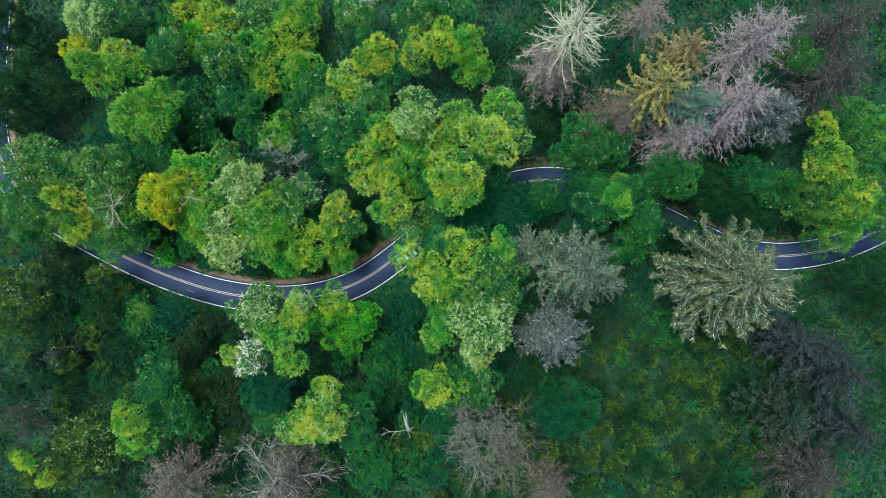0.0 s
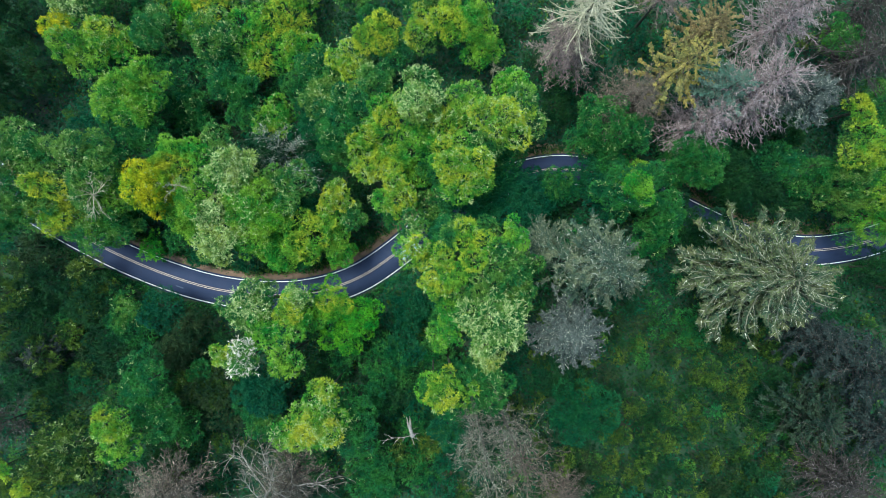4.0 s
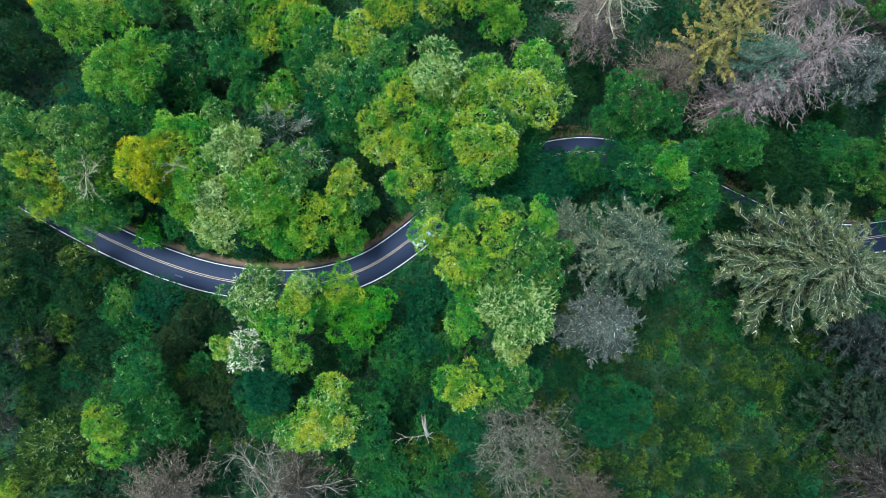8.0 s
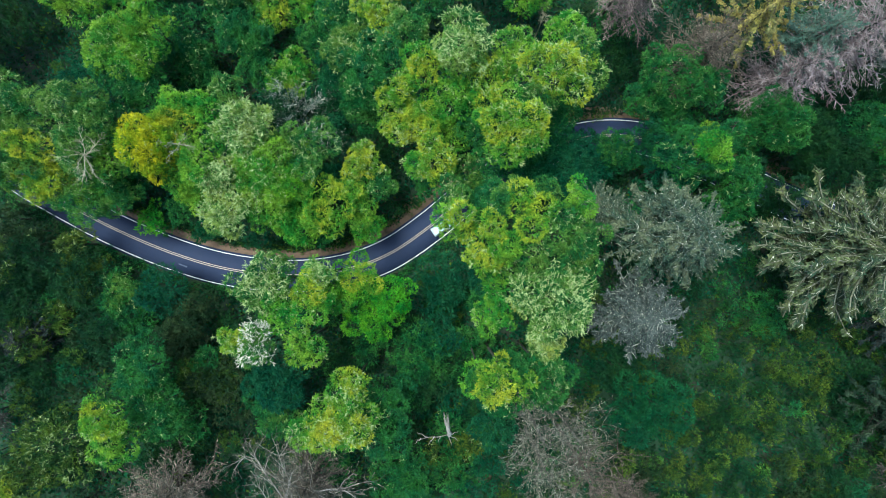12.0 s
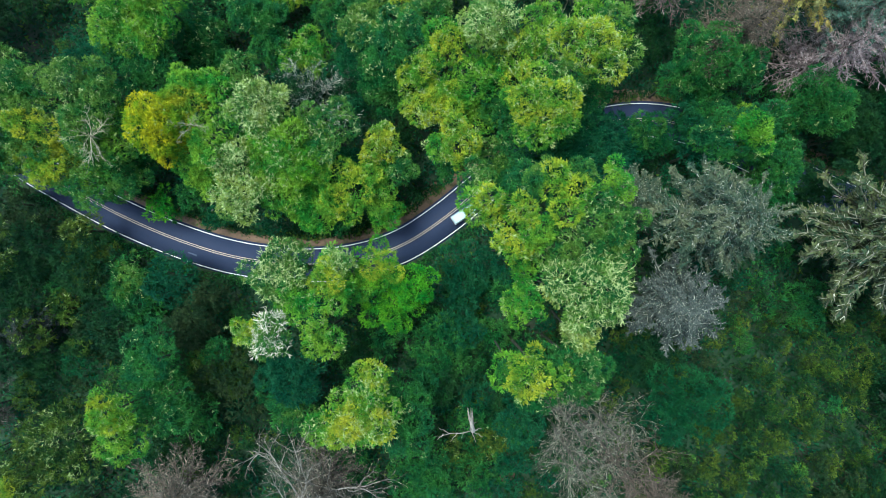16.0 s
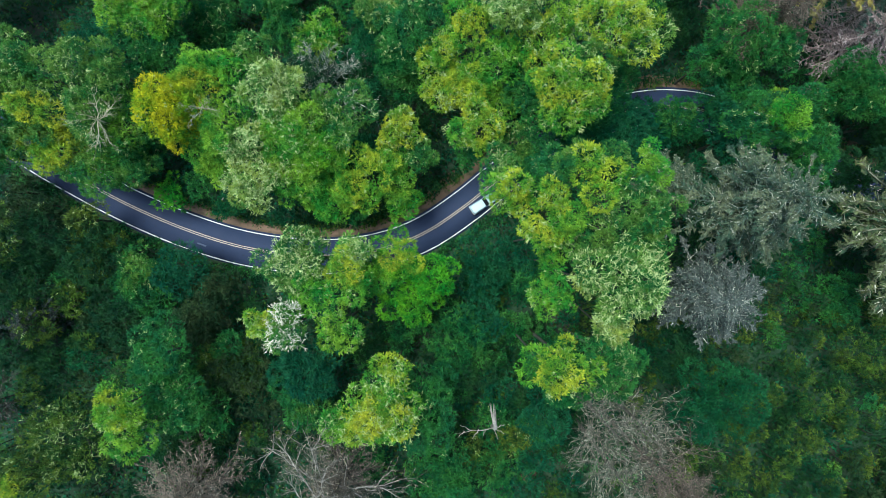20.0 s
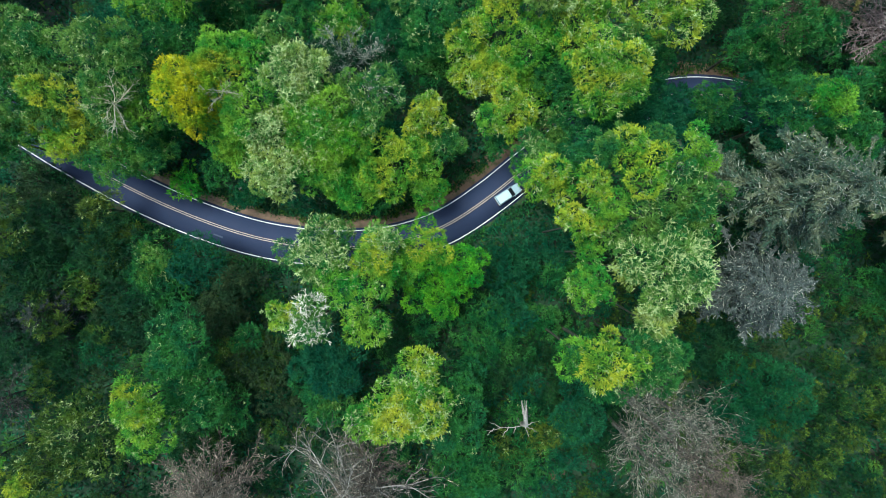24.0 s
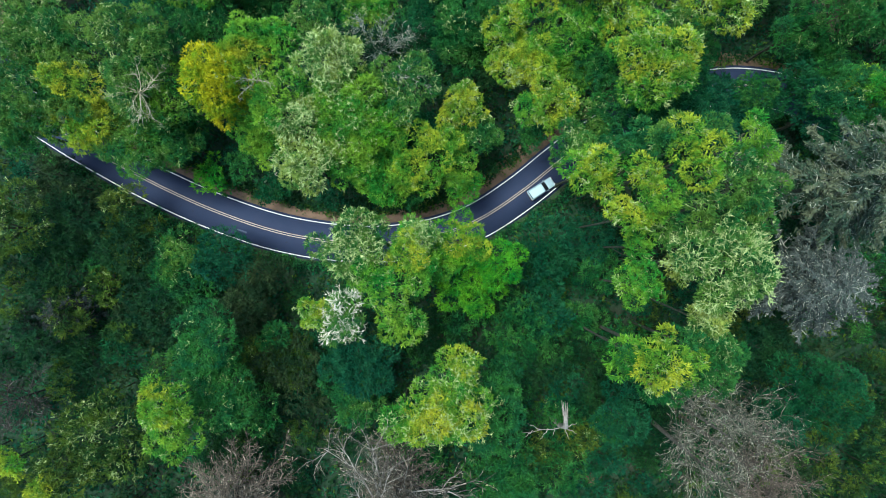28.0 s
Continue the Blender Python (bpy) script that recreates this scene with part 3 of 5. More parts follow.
def branch_moulds(kind):
    """Eight branches of a kind, 6 m long, along +x: wood and, where it has any, needles."""
    if kind in BRANCH:
        return BRANCH[kind]
    wood, needles, _ = CONE[kind]
    made = []
    for _ in range(8):
        rng = next_rng()
        L, segs = 6.0, 7
        d, p = np.array([1.0, 0, 0.32]), np.zeros(3)
        pts = [p]
        for s in range(segs):
            d = d + np.array([0, 0, -0.13 if s < 4 else 0.09]) + rng.normal(0, 0.14, 3)
            d = d / np.linalg.norm(d)
            p = p + d * L / segs
            pts.append(p)
        pts = np.array(pts)
        r = np.linspace(0.075, 0.016, segs + 1) * SHAGGY.get(kind, PLAIN)[3]
        chunks = [sticks(pts[:-1], pts[1:], r[:-1], r[1:])]
        n = 25
        u = rng.uniform(0.06, 1.0, n)
        a = np.stack([np.interp(u * segs, np.arange(segs + 1), pts[:, i]) for i in range(3)], axis=1)
        side = np.where(rng.uniform(size=n) < 0.5, -1.0, 1.0)
        wide = SHAGGY.get(kind, PLAIN)[0]
        sl = L * wide * np.clip(1.2 - 0.85 * u, 0.2, 1) * np.clip(u * 5, 0.35, 1) * rng.uniform(0.55, 1.25, n)
        sd = unit(np.stack([np.full(n, 0.95), side * (0.6 if kind == "olive" else 1.0), np.full(n, -0.2)], axis=1) + rng.normal(0, 0.28, (n, 3)))
        mid = a + sd * (sl * 0.55)[:, None]
        b = mid + unit(sd + rng.normal(0, 0.35, sd.shape)) * (sl * 0.5)[:, None]
        thick = 0.034 if kind == "olive" else 0.030
        chunks += [sticks(a, b, np.full(n, thick), np.full(n, thick * 0.4))] if needles else [sticks(a, mid, np.full(n, 0.032), np.full(n, 0.024)), sticks(mid, b, np.full(n, 0.024), np.full(n, 0.012))]
        fine = chunks if kind not in TWO_TONE else []
        for w in range(2 if kind in FUZZY else 0 if needles else 4):
            m = a + (b - a) * rng.uniform(0.15, 1.0, n)[:, None]
            e = unit(sd + rng.normal(0, 0.85, sd.shape))
            tl = sl * rng.uniform(0.25, 0.60, n)
            fine.append(leaf_blades(m + e * (tl * 0.5)[:, None], unit(np.array([0, 0, 1.0]) + rng.normal(0, 0.4, e.shape)), tl, rng, 0.085, e * 8))
        v, f = join(chunks)
        leaf = None
        if needles:
            k = 6 if kind in FUZZY else 8
            c = np.concatenate([a + (b - a) * rng.uniform(0, 1.05, n)[:, None] + rng.normal(0, 0.07, a.shape) for _ in range(k)] + [a])
            c[:, 2] -= 0.16 if kind == "olive" else 0.0
            nn = unit(np.array([0, 0, 1.0]) + rng.normal(0, 0.55, c.shape))
            leaf = mesh_of("needles", *leaf_blades(c, nn, rng.uniform(0.30, 0.75, len(c)), rng, 0.30, unit(np.concatenate([sd] * (k + 1)))), NEEDLE[needles])
        if kind in TWO_TONE:
            leaf = mesh_of("twig_spray", *join(fine), WOOD["bone" if kind == "bone" else wood])
        branch = mesh_of("branch", v, f, WOOD[TWO_TONE.get(kind, wood)])
        if kind in WHOLE and leaf:
            both = join([(v, f), (np.array([p.co for p in leaf.vertices]), np.array([p.vertices[:] for p in leaf.polygons]))])
            branch = mesh_of("branch", *both, WOOD[wood])
            branch.materials.append(NEEDLE[needles])
            branch.polygons.foreach_set("material_index", np.repeat([0, 1], [len(f), len(leaf.polygons)]).astype(np.int32))
            leaf = None
        made.append((branch, leaf))
    BRANCH[kind] = made
    return made


def conifer(x, y, z, R, kind):
    """A conifer with its tip at x, y, z and branches to R metres out."""
    rng = next_rng()
    words = CONE[kind][2]
    moulds = branch_moulds(kind)
    z0 = float(ground(x, y)[0])
    h = z - z0
    tree = new("conifer")
    tree.location = (x, y, z)
    pts = [(0, 0, -h - 0.2), (0.1, 0, -h * 0.9), (0.0, 0.1, -h * 0.5), (0, 0, 0)]
    g = 0.012 * h
    part_of("trunk", mesh_of("trunk", *tube(pts, [g * 1.4, g, g * 0.7, 0.03]), WOOD["trunk"], True), tree)
    depth = min(0.75 * h, SHAGGY.get(kind, PLAIN)[2] * R)
    count = int((38 + 4.2 * R) * SHAGGY.get(kind, PLAIN)[1])
    for i in range(count):
        f = (0.012 + 0.988 * i / (count - 1)) ** 0.9
        length = R * (0.16 + 0.84 * f ** 0.48) * rng.uniform(0.70, 1.12)
        wood_mesh, leaf_mesh = moulds[int(rng.integers(0, 8))]
        b = part_of("branch", wood_mesh, tree)
        k = length / 6.0
        b.matrix_basis = pose(0, 0, -f * depth, rng.normal(0, 8), -rng.normal(20 * (1 - f) ** 2, 5), math.degrees(i * 2.39996) + rng.normal(0, 12)) @ Matrix.Diagonal((k, max(k, 0.45), max(k, 0.45), 1))
        if leaf_mesh:
            part_of(leaf_mesh.name.split(".")[0], leaf_mesh, b)["kind"] = "stuff"
    return tagged(tree, words, "conifer")


BARE = {"silver": "dying tree with bleached bare limbs above its crown", "ghost": "dead tree with pale bare stems above dark twigs", "bluegrey": "leafless tree with thin blue-grey leaning stems", "greypink": "tall dead tree with bare pinkish-grey branches", "bone": "dead tree with bare bone-coloured upright limbs", "brown": "bare brown leafless tree with fine twigs", "purple": "dark leafless tree with purplish twigs"}


FORKED = {}


def limb_moulds(kind):
    """Eight forked leafless limbs of a kind, 6 m long, along +x."""
    if kind in FORKED:
        return FORKED[kind]
    made = []
    for _ in range(8):
        rng = next_rng()
        chunks = []
        level = (np.zeros((1, 3)), np.array([[1.0, 0, 0.1]]), np.array([6.0]), np.array([0.09 if kind == "ghost" else 0.07 if kind == "greypink" else 0.13 if kind == "silver" else 0.10]))
        for depth in range(4):
            p, d, ln, rad = level
            nxt = []
            segs = (4, 4, 3, 2)[depth]
            for s in range(segs):
                d = unit(d + rng.normal(0, 0.17, d.shape) + np.array([0, 0, 0.03]))
                q = p + d * (ln / segs)[:, None]
                chunks.append(sticks(p, q, rad * (1 - s * 0.2), rad * (0.8 - s * 0.2) + 0.009))
                for fork in range((3, 2, 1, 0)[depth] if s else 1):
                    a = p + (q - p) * rng.uniform(0.2, 1.0, len(p))[:, None]
                    e = unit(d + rng.normal(0, 0.55, d.shape))
                    nxt.append((a, e, ln * rng.uniform(0.30, 0.50), np.maximum(rad * 0.42, 0.018)))
                p = q
            level = tuple(np.concatenate([n[i] for n in nxt]) for i in range(4))
            most = 26 if kind == "silver" else 95
            if len(level[0]) > most:
                keep = rng.choice(len(level[0]), most, replace=False)
                level = tuple(a[keep] for a in level)
            if depth == 1:
                thick = len(chunks)
        stem, tip = {"greypink": ("strokes", "greypink"), "silver": ("bone", "bone"), "ghost": ("snag", "greypink")}.get(kind, (kind, kind))
        made.append((mesh_of("limb", *join(chunks[:thick]), WOOD[stem]), mesh_of("twig_spray", *join(chunks[thick:]), WOOD[tip])))
    FORKED[kind] = made
    return made


def bare_tree(x, y, z, R, kind):
    """A leafless tree whose limbs fan upward to z and R metres out."""
    rng = next_rng()
    moulds = limb_moulds(kind)
    z0 = float(ground(x, y)[0])
    h = z - z0
    tree = new("bare_tree")
    tree.location = (x, y, z0)
    low = h - 0.55 * R if kind == "silver" else max(h - (2.7 if kind == "greypink" else 1.8) * R, h * 0.35)
    g = 0.010 * h
    part_of("trunk", mesh_of("trunk", *tube([(0, 0, -0.2), (0.1, 0, low * 0.4), (0, 0.1, low), (0.1, 0.1, h * 0.92)], [g * 1.3, g * 0.9, g * 0.6, 0.05]), WOOD[{"ghost": "snag", "silver": "bone"}.get(kind, kind)], True), tree)
    count = 9 if kind == "silver" else int(7 + (2.1 if kind == "greypink" else 1.75) * R)
    for i in range(count):
        f = i / (count - 1)
        k = R * (1.05 - 0.60 * f) * rng.uniform(0.75, 1.15) / 6.0
        limb_mesh, twig_mesh = moulds[int(rng.integers(0, 8))]
        b = part_of("limb", limb_mesh, tree)
        part_of("twig_spray", twig_mesh, b)["kind"] = "stuff"
        b.matrix_basis = pose(0, 0, low + f * (h * 0.9 - low), 0, 0, math.degrees(i * 2.39996) + rng.normal(0, 15)) @ pose(0, 0, 0, 0, -(rng.uniform(2, 26) if kind == "silver" else rng.uniform(18, 52)), 0) @ pose(0, 0, 0, rng.uniform(0, 360), 0, 0) @ Matrix.Diagonal((k, k, k, 1))
    return tagged(tree, BARE[kind], "dead tree")


broadleaf(-78.6, 50.3, 8.7, 5.3, "pale", 1.00)
broadleaf(-73.1, 51.5, 7.1, 6.3, "green", 0.30)
broadleaf(-80.1, 43.9, 9.9, 3.3, "golden", 0.10)
broadleaf(-78.5, 41.3, 9.3, 4.4, "lime", 0.30)
broadleaf(-70.5, 42.0, 7.5, 5.6, "lime", 0.40, crest="yellow")
broadleaf(-74.8, 39.2, 6.5, 5.6, "lime", 0.20)
broadleaf(-66.9, 40.9, 7.8, 3.5, "lime", 0.40)
broadleaf(-61.6, 43.6, 6.7, 5.4, "olive", 0.50)
broadleaf(-64.1, 51.4, 2.4, 5.8, "green", 0.10)
broadleaf(-59.4, 55.1, 0.9, 6.6, "lime", 0.10, crest="yellow")
broadleaf(-51.9, 51.5, 1.9, 6.6, "lime", 0.10, crest="yellow")
broadleaf(-57.2, 49.0, 2.3, 4.4, "bright", 0.00)
broadleaf(-49.8, 42.5, 5.9, 5.9, "olive", 0.45)
broadleaf(-49.7, 38.3, 2.9, 5.1, "green", 0.20)
broadleaf(-42.4, 54.4, 1.2, 6.2, "olive", 0.40)
broadleaf(-43.0, 45.3, 1.2, 6.2, "lime", 0.20)
broadleaf(-40.3, 39.2, 2.1, 4.7, "lime", 0.10, crest="yellow")
broadleaf(-35.2, 47.9, 1.2, 6.2, "yellow", 0.00)
broadleaf(-33.6, 54.6, 2.4, 5.8, "lime", 0.10)
broadleaf(-33.4, 42.0, 0.3, 5.9, "lime", 0.20)
broadleaf(-45.9, 34.3, 1.1, 3.8, "bright", 0.00)
broadleaf(-27.7, 36.8, 6.2, 4.5, "green", 0.35)
broadleaf(-20.2, 35.9, 9.6, 5.0, "olive", 0.45, crest="yellow")
broadleaf(-25.8, 30.4, 9.6, 3.9, "olive", 0.30)
broadleaf(-27.1, 25.2, 8.9, 5.0, "teal", 0.10)
broadleaf(-14.7, 41.0, 12.8, 5.1, "yellow", 0.00)
broadleaf(-19.1, 51.6, 8.7, 5.3, "olive", 0.30)
broadleaf(-11.5, 38.5, 11.0, 4.8, "green", 0.10)
broadleaf(-5.9, 42.2, 12.7, 5.4, "olive", 0.40, crest="yellow")
broadleaf(-4.7, 50.4, 11.6, 5.4, "olive", 0.45)
broadleaf(2.5, 50.1, 12.5, 5.7, "green", 0.20)
broadleaf(0.5, 43.0, 14.5, 5.6, "lime", 0.10, crest="yellow")
broadleaf(5.7, 42.5, 13.7, 5.3, "lime", 0.20)
broadleaf(6.6, 38.9, 11.3, 4.4, "lime", 0.10)
broadleaf(22.1, 35.1, 7.2, 4.5, "green", 0.00)
broadleaf(79.4, 40.9, 9.9, 5.0, "bright", 0.00)
broadleaf(77.8, 25.0, 18.1, 3.1, "yellow", 0.00)
broadleaf(84.2, 26.9, 15.3, 5.9, "olive", 0.05)
broadleaf(90.9, 25.6, 14.7, 5.3, "olive", 0.10, crest="lime")
broadleaf(78.8, 16.6, 17.1, 6.3, "olive", 0.10, crest="yellow")
broadleaf(77.0, 10.2, 13.4, 5.8, "olive", 0.15)
broadleaf(83.8, 10.1, 15.1, 6.4, "olive", 0.15, crest="yellow")
broadleaf(83.4, 3.4, 10.3, 6.0, "olive", 0.05, crest="lime")
broadleaf(91.8, 6.2, 14.5, 5.8, "olive", 0.10)
broadleaf(86.6, 6.6, 14.5, 5.4, "olive", 0.10, crest="lime")
broadleaf(97.0, 9.0, 14.0, 5.8, "olive", 0.10)
broadleaf(97.6, -6.8, 12.0, 5.2, "green", 0.05)
broadleaf(-98.0, 33.4, 11.0, 5.4, "dark", 0.05)
broadleaf(-97.2, 27.0, 10.0, 5.0, "dark", 0.05)
broadleaf(88.7, 17.0, 14.4, 5.8, "olive", 0.10)
broadleaf(-82.1, 17.4, 15.5, 4.6, "olive", 0.30)
broadleaf(-78.5, 16.0, 15.5, 4.6, "olive", 0.25)
broadleaf(-71.0, 17.5, 18.8, 3.9, "olive", 0.40)
broadleaf(-67.8, 15.7, 17.2, 5.0, "olive", 0.25)
broadleaf(-66.6, 15.5, 14.7, 4.1, "green", 0.20)
broadleaf(-85.5, 8.5, 13.6, 6.3, "olive", 0.20)
broadleaf(-78.8, 9.5, 16.2, 5.0, "olive", 0.10, crest="yellow")
broadleaf(-82.3, 6.4, 12.7, 4.3, "olive", 0.10)
broadleaf(-76.6, 5.7, 10.8, 5.8, "olive", 0.20, crest="yellow")
broadleaf(-69.8, 9.6, 15.9, 5.6, "olive", 0.40)
broadleaf(-66.4, 8.7, 13.9, 5.7, "olive", 0.25, crest="lime")
broadleaf(-69.4, 3.5, 10.3, 4.8, "olive", 0.15, crest="lime")
broadleaf(-66.0, 5.8, 7.9, 3.8, "green", 0.10)
broadleaf(-57.4, 10.4, 19.2, 5.2, "golden", 0.10)
broadleaf(-54.4, 14.6, 17.4, 4.0, "yellow", 0.00)
broadleaf(-52.8, 17.7, 17.2, 3.2, "lime", 0.10)
broadleaf(-50.0, 9.4, 16.2, 5.0, "lime", 0.10)
broadleaf(-48.4, 16.5, 16.9, 3.8, "lime", 0.10)
broadleaf(-44.3, 19.2, 17.1, 3.5, "olive", 0.30)
broadleaf(-53.6, 5.8, 12.8, 4.0, "lime", 0.00)
broadleaf(-52.3, 2.8, 10.2, 3.2, "lime", 0.00)
broadleaf(-41.8, 13.3, 19.1, 4.5, "pale", 0.90)
broadleaf(-38.6, 14.1, 18.2, 3.2, "pale", 0.80)
broadleaf(-40.7, 9.4, 17.1, 3.5, "lime", 0.20)
broadleaf(-46.7, 5.8, 16.3, 3.8, "pale", 1.00)
broadleaf(-44.5, -0.5, 15.9, 4.5, "pale", 1.00)
broadleaf(-38.1, 6.8, 16.1, 5.3, "lime", 0.45)
broadleaf(-38.8, 0.7, 13.1, 5.3, "lime", 0.15)
broadleaf(-34.2, 4.2, 15.5, 4.6, "lime", 0.20, crest="bright")
broadleaf(-34.3, -1.7, 10.0, 4.9, "lime", 0.10)
broadleaf(-31.0, 10.5, 15.5, 5.9, "olive", 0.40)
broadleaf(-27.3, 0.9, 11.9, 6.5, "lime", 0.10, crest="yellow")
broadleaf(-22.6, -2.0, 9.5, 3.7, "lime", 0.10)
broadleaf(-29.8, -3.6, 8.7, 3.1, "green", 0.00)
broadleaf(-22.1, 8.1, 13.5, 3.9, "yellow", 0.50)
broadleaf(-19.7, 4.5, 11.8, 3.4, "olive", 0.30)
broadleaf(-24.7, 4.4, 10.9, 3.7, "lime", 0.20)
broadleaf(-64.6, 28.3, 13.2, 5.0, "lime", 0.30)
broadleaf(-61.4, 26.5, 13.2, 5.0, "lime", 0.20)
broadleaf(-64.7, 22.4, 11.2, 5.2, "green", 0.10)
broadleaf(-59.1, 28.9, 2.2, 6.0, "green", 0.10)
broadleaf(-69.6, 26.4, 12.5, 2.7, "lime", 0.20)
broadleaf(-59.9, 32.1, 14.4, 4.6, "lime", 0.10)
broadleaf(-45.8, 31.8, 4.4, 3.8, "green", 0.10)
broadleaf(-37.7, 24.8, 2.2, 2.5, "yellow", 0.00)
broadleaf(-26.1, 27.2, 13.1, 3.4, "olive", 0.60)
broadleaf(-20.3, 25.1, 14.2, 6.2, "green", 0.25)
broadleaf(-22.4, 20.9, 11.4, 4.8, "green", 0.20)
broadleaf(-16.4, 20.0, 15.2, 3.7, "yellow", 0.40)
broadleaf(-15.5, 14.9, 14.4, 4.5, "yellow", 0.55)
broadleaf(-11.3, 16.9, 14.0, 4.2, "lime", 0.10, crest="yellow")
broadleaf(-7.9, 18.4, 14.4, 5.2, "lime", 0.20)
broadleaf(-7.2, 14.2, 10.7, 4.0, "lime", 0.15)
broadleaf(-11.6, 24.5, 16.8, 4.6, "lime", 0.20, crest="yellow")
broadleaf(-6.1, 26.2, 20.3, 5.8, "olive", 0.75, crest="pale")
broadleaf(-1.8, 21.4, 17.1, 5.2, "lime", 0.30, crest="yellow")
broadleaf(3.0, 26.6, 17.5, 4.5, "lime", 0.40)
broadleaf(-3.1, 15.7, 12.7, 4.1, "green", 0.10)
broadleaf(-14.9, 30.2, 14.4, 4.6, "olive", 0.30)
broadleaf(-25.3, 32.6, 6.9, 4.7, "olive", 0.30)
broadleaf(1.1, 13.4, 21.8, 6.6, "lime", 0.50, crest="yellow")
broadleaf(9.9, 21.6, 19.9, 7.3, "olive", 0.55, crest="yellow")
broadleaf(12.1, 29.7, 17.7, 4.1, "lime", 0.30)
broadleaf(-10.5, 8.2, 15.8, 4.9, "lime", 0.45, crest="yellow")
broadleaf(-11.7, 5.3, 10.9, 2.4, "green", 0.00)
broadleaf(-7.0, 2.6, 18.2, 3.2, "olive", 0.50)
broadleaf(-5.7, -1.6, 25.2, 4.3, "lime", 0.35, crest="yellow")
broadleaf(-1.9, 2.5, 16.2, 3.2, "green", 0.10)
broadleaf(3.1, 0.5, 32.9, 5.0, "olive", 0.15, crest="yellow")
broadleaf(-0.3, 1.4, 28.1, 3.4, "green", 0.10)
broadleaf(-1.6, -3.3, 32.0, 2.7, "yellow", 0.35)
broadleaf(0.8, -5.7, 31.8, 3.0, "lime", 0.05)
broadleaf(10.2, 1.0, 34.5, 3.0, "lime", 0.10, crest="lime")
broadleaf(8.4, -3.9, 32.7, 4.3, "olive", 0.35)
broadleaf(12.0, -4.8, 31.0, 3.6, "olive", 0.30)
broadleaf(6.8, -8.4, 31.8, 3.9, "olive", 0.55)
broadleaf(11.2, -9.4, 30.1, 3.5, "olive", 0.50)
broadleaf(-2.8, -8.1, 30.0, 2.9, "yellow", 0.50)
broadleaf(-0.9, -11.5, 27.5, 2.7, "lime", 0.20)
broadleaf(2.1, -9.1, 28.6, 2.5, "olive", 0.60)
broadleaf(7.6, -14.0, 34.6, 5.7, "olive", 0.90)
broadleaf(3.2, -13.6, 31.9, 2.0, "pale", 1.00)
broadleaf(-0.7, -16.4, 29.5, 3.4, "lime", 0.25)
broadleaf(0.8, -24.2, 34.9, 5.5, "green", 0.25, crest="yellow")
broadleaf(-2.9, -24.1, 32.2, 3.2, "lime", 0.20)
broadleaf(6.8, -24.0, 32.7, 4.3, "green", 0.30)
broadleaf(5.8, -20.3, 32.5, 2.8, "pale", 0.80)
broadleaf(-37.5, -12.2, 20.1, 5.3, "olive", 0.80)
broadleaf(-34.9, -16.0, 21.0, 3.7, "lime", 0.20)
broadleaf(-29.2, -13.6, 21.8, 4.3, "lime", 0.35, crest="yellow")
broadleaf(-31.0, -21.5, 20.7, 4.0, "lime", 0.30)
broadleaf(-27.9, -10.0, 22.7, 2.4, "pale", 0.90)
broadleaf(-22.9, -11.1, 17.5, 4.6, "bright", 0.00, crest="yellow")
broadleaf(-17.8, -14.4, 16.5, 4.5, "bright", 0.00)
broadleaf(-20.9, -18.5, 13.1, 5.3, "bright", 0.00)
broadleaf(-25.1, -14.9, 17.1, 3.5, "lime", 0.05)
broadleaf(-38.2, -22.0, 20.9, 3.9, "olive", 1.50)
broadleaf(-42.5, -21.4, 20.5, 2.7, "yellow", 0.60)
broadleaf(-36.2, -29.8, 15.1, 5.4, "teal", 0.00)
broadleaf(-23.9, -32.9, 24.1, 5.3, "lime", 0.70, crest="yellow")
broadleaf(-22.4, -27.3, 24.3, 3.0, "yellow", 0.60)
broadleaf(-30.4, -35.4, 21.1, 3.4, "lime", 0.50)
broadleaf(-17.6, -34.6, 18.8, 6.0, "green", 0.05)
broadleaf(-37.2, -35.4, 11.6, 4.3, "olive", 0.10)
broadleaf(-57.7, -26.4, 18.8, 5.7, "green", 0.15)
broadleaf(-55.0, -32.3, 16.8, 5.8, "green", 0.15)
broadleaf(-61.2, -32.9, 25.9, 3.8, "lime", 0.30, crest="yellow")
broadleaf(-60.9, -37.2, 21.7, 4.3, "lime", 0.20)
broadleaf(-53.3, -37.2, 12.4, 4.7, "green", 0.10)
broadleaf(-75.3, -41.0, 11.8, 7.6, "moss", 0.40)
broadleaf(-79.9, -46.5, 15.6, 4.3, "moss", 0.30)
broadleaf(-81.6, -47.5, 17.8, 2.2, "yellow", 0.00)
broadleaf(-17.0, -47.5, 10.7, 5.8, "green", 0.05)
broadleaf(25.1, -30.9, 21.5, 6.3, "teal", 0.10)
broadleaf(22.9, -34.9, 17.5, 4.5, "teal", 0.00)
broadleaf(20.6, -25.8, 17.3, 4.8, "dark", 0.00)
broadleaf(29.6, 22.1, 16.3, 6.6, "green", 0.15)
broadleaf(26.4, 20.6, 13.7, 4.1, "green", 0.10)
broadleaf(35.4, 21.2, 15.6, 4.3, "green", 0.10)
broadleaf(47.5, 14.7, 16.7, 6.0, "green", 0.05)
broadleaf(55.8, 11.3, 11.2, 5.0, "dark", 0.00)
broadleaf(35.7, 10.8, 20.2, 4.3, "green", 0.10, crest="lime")
broadleaf(33.3, 9.3, 15.8, 5.8, "green", 0.10)
broadleaf(41.9, 5.9, 14.4, 4.7, "green", 0.10)
broadleaf(21.5, 11.6, 11.0, 3.6, "green", 0.00)
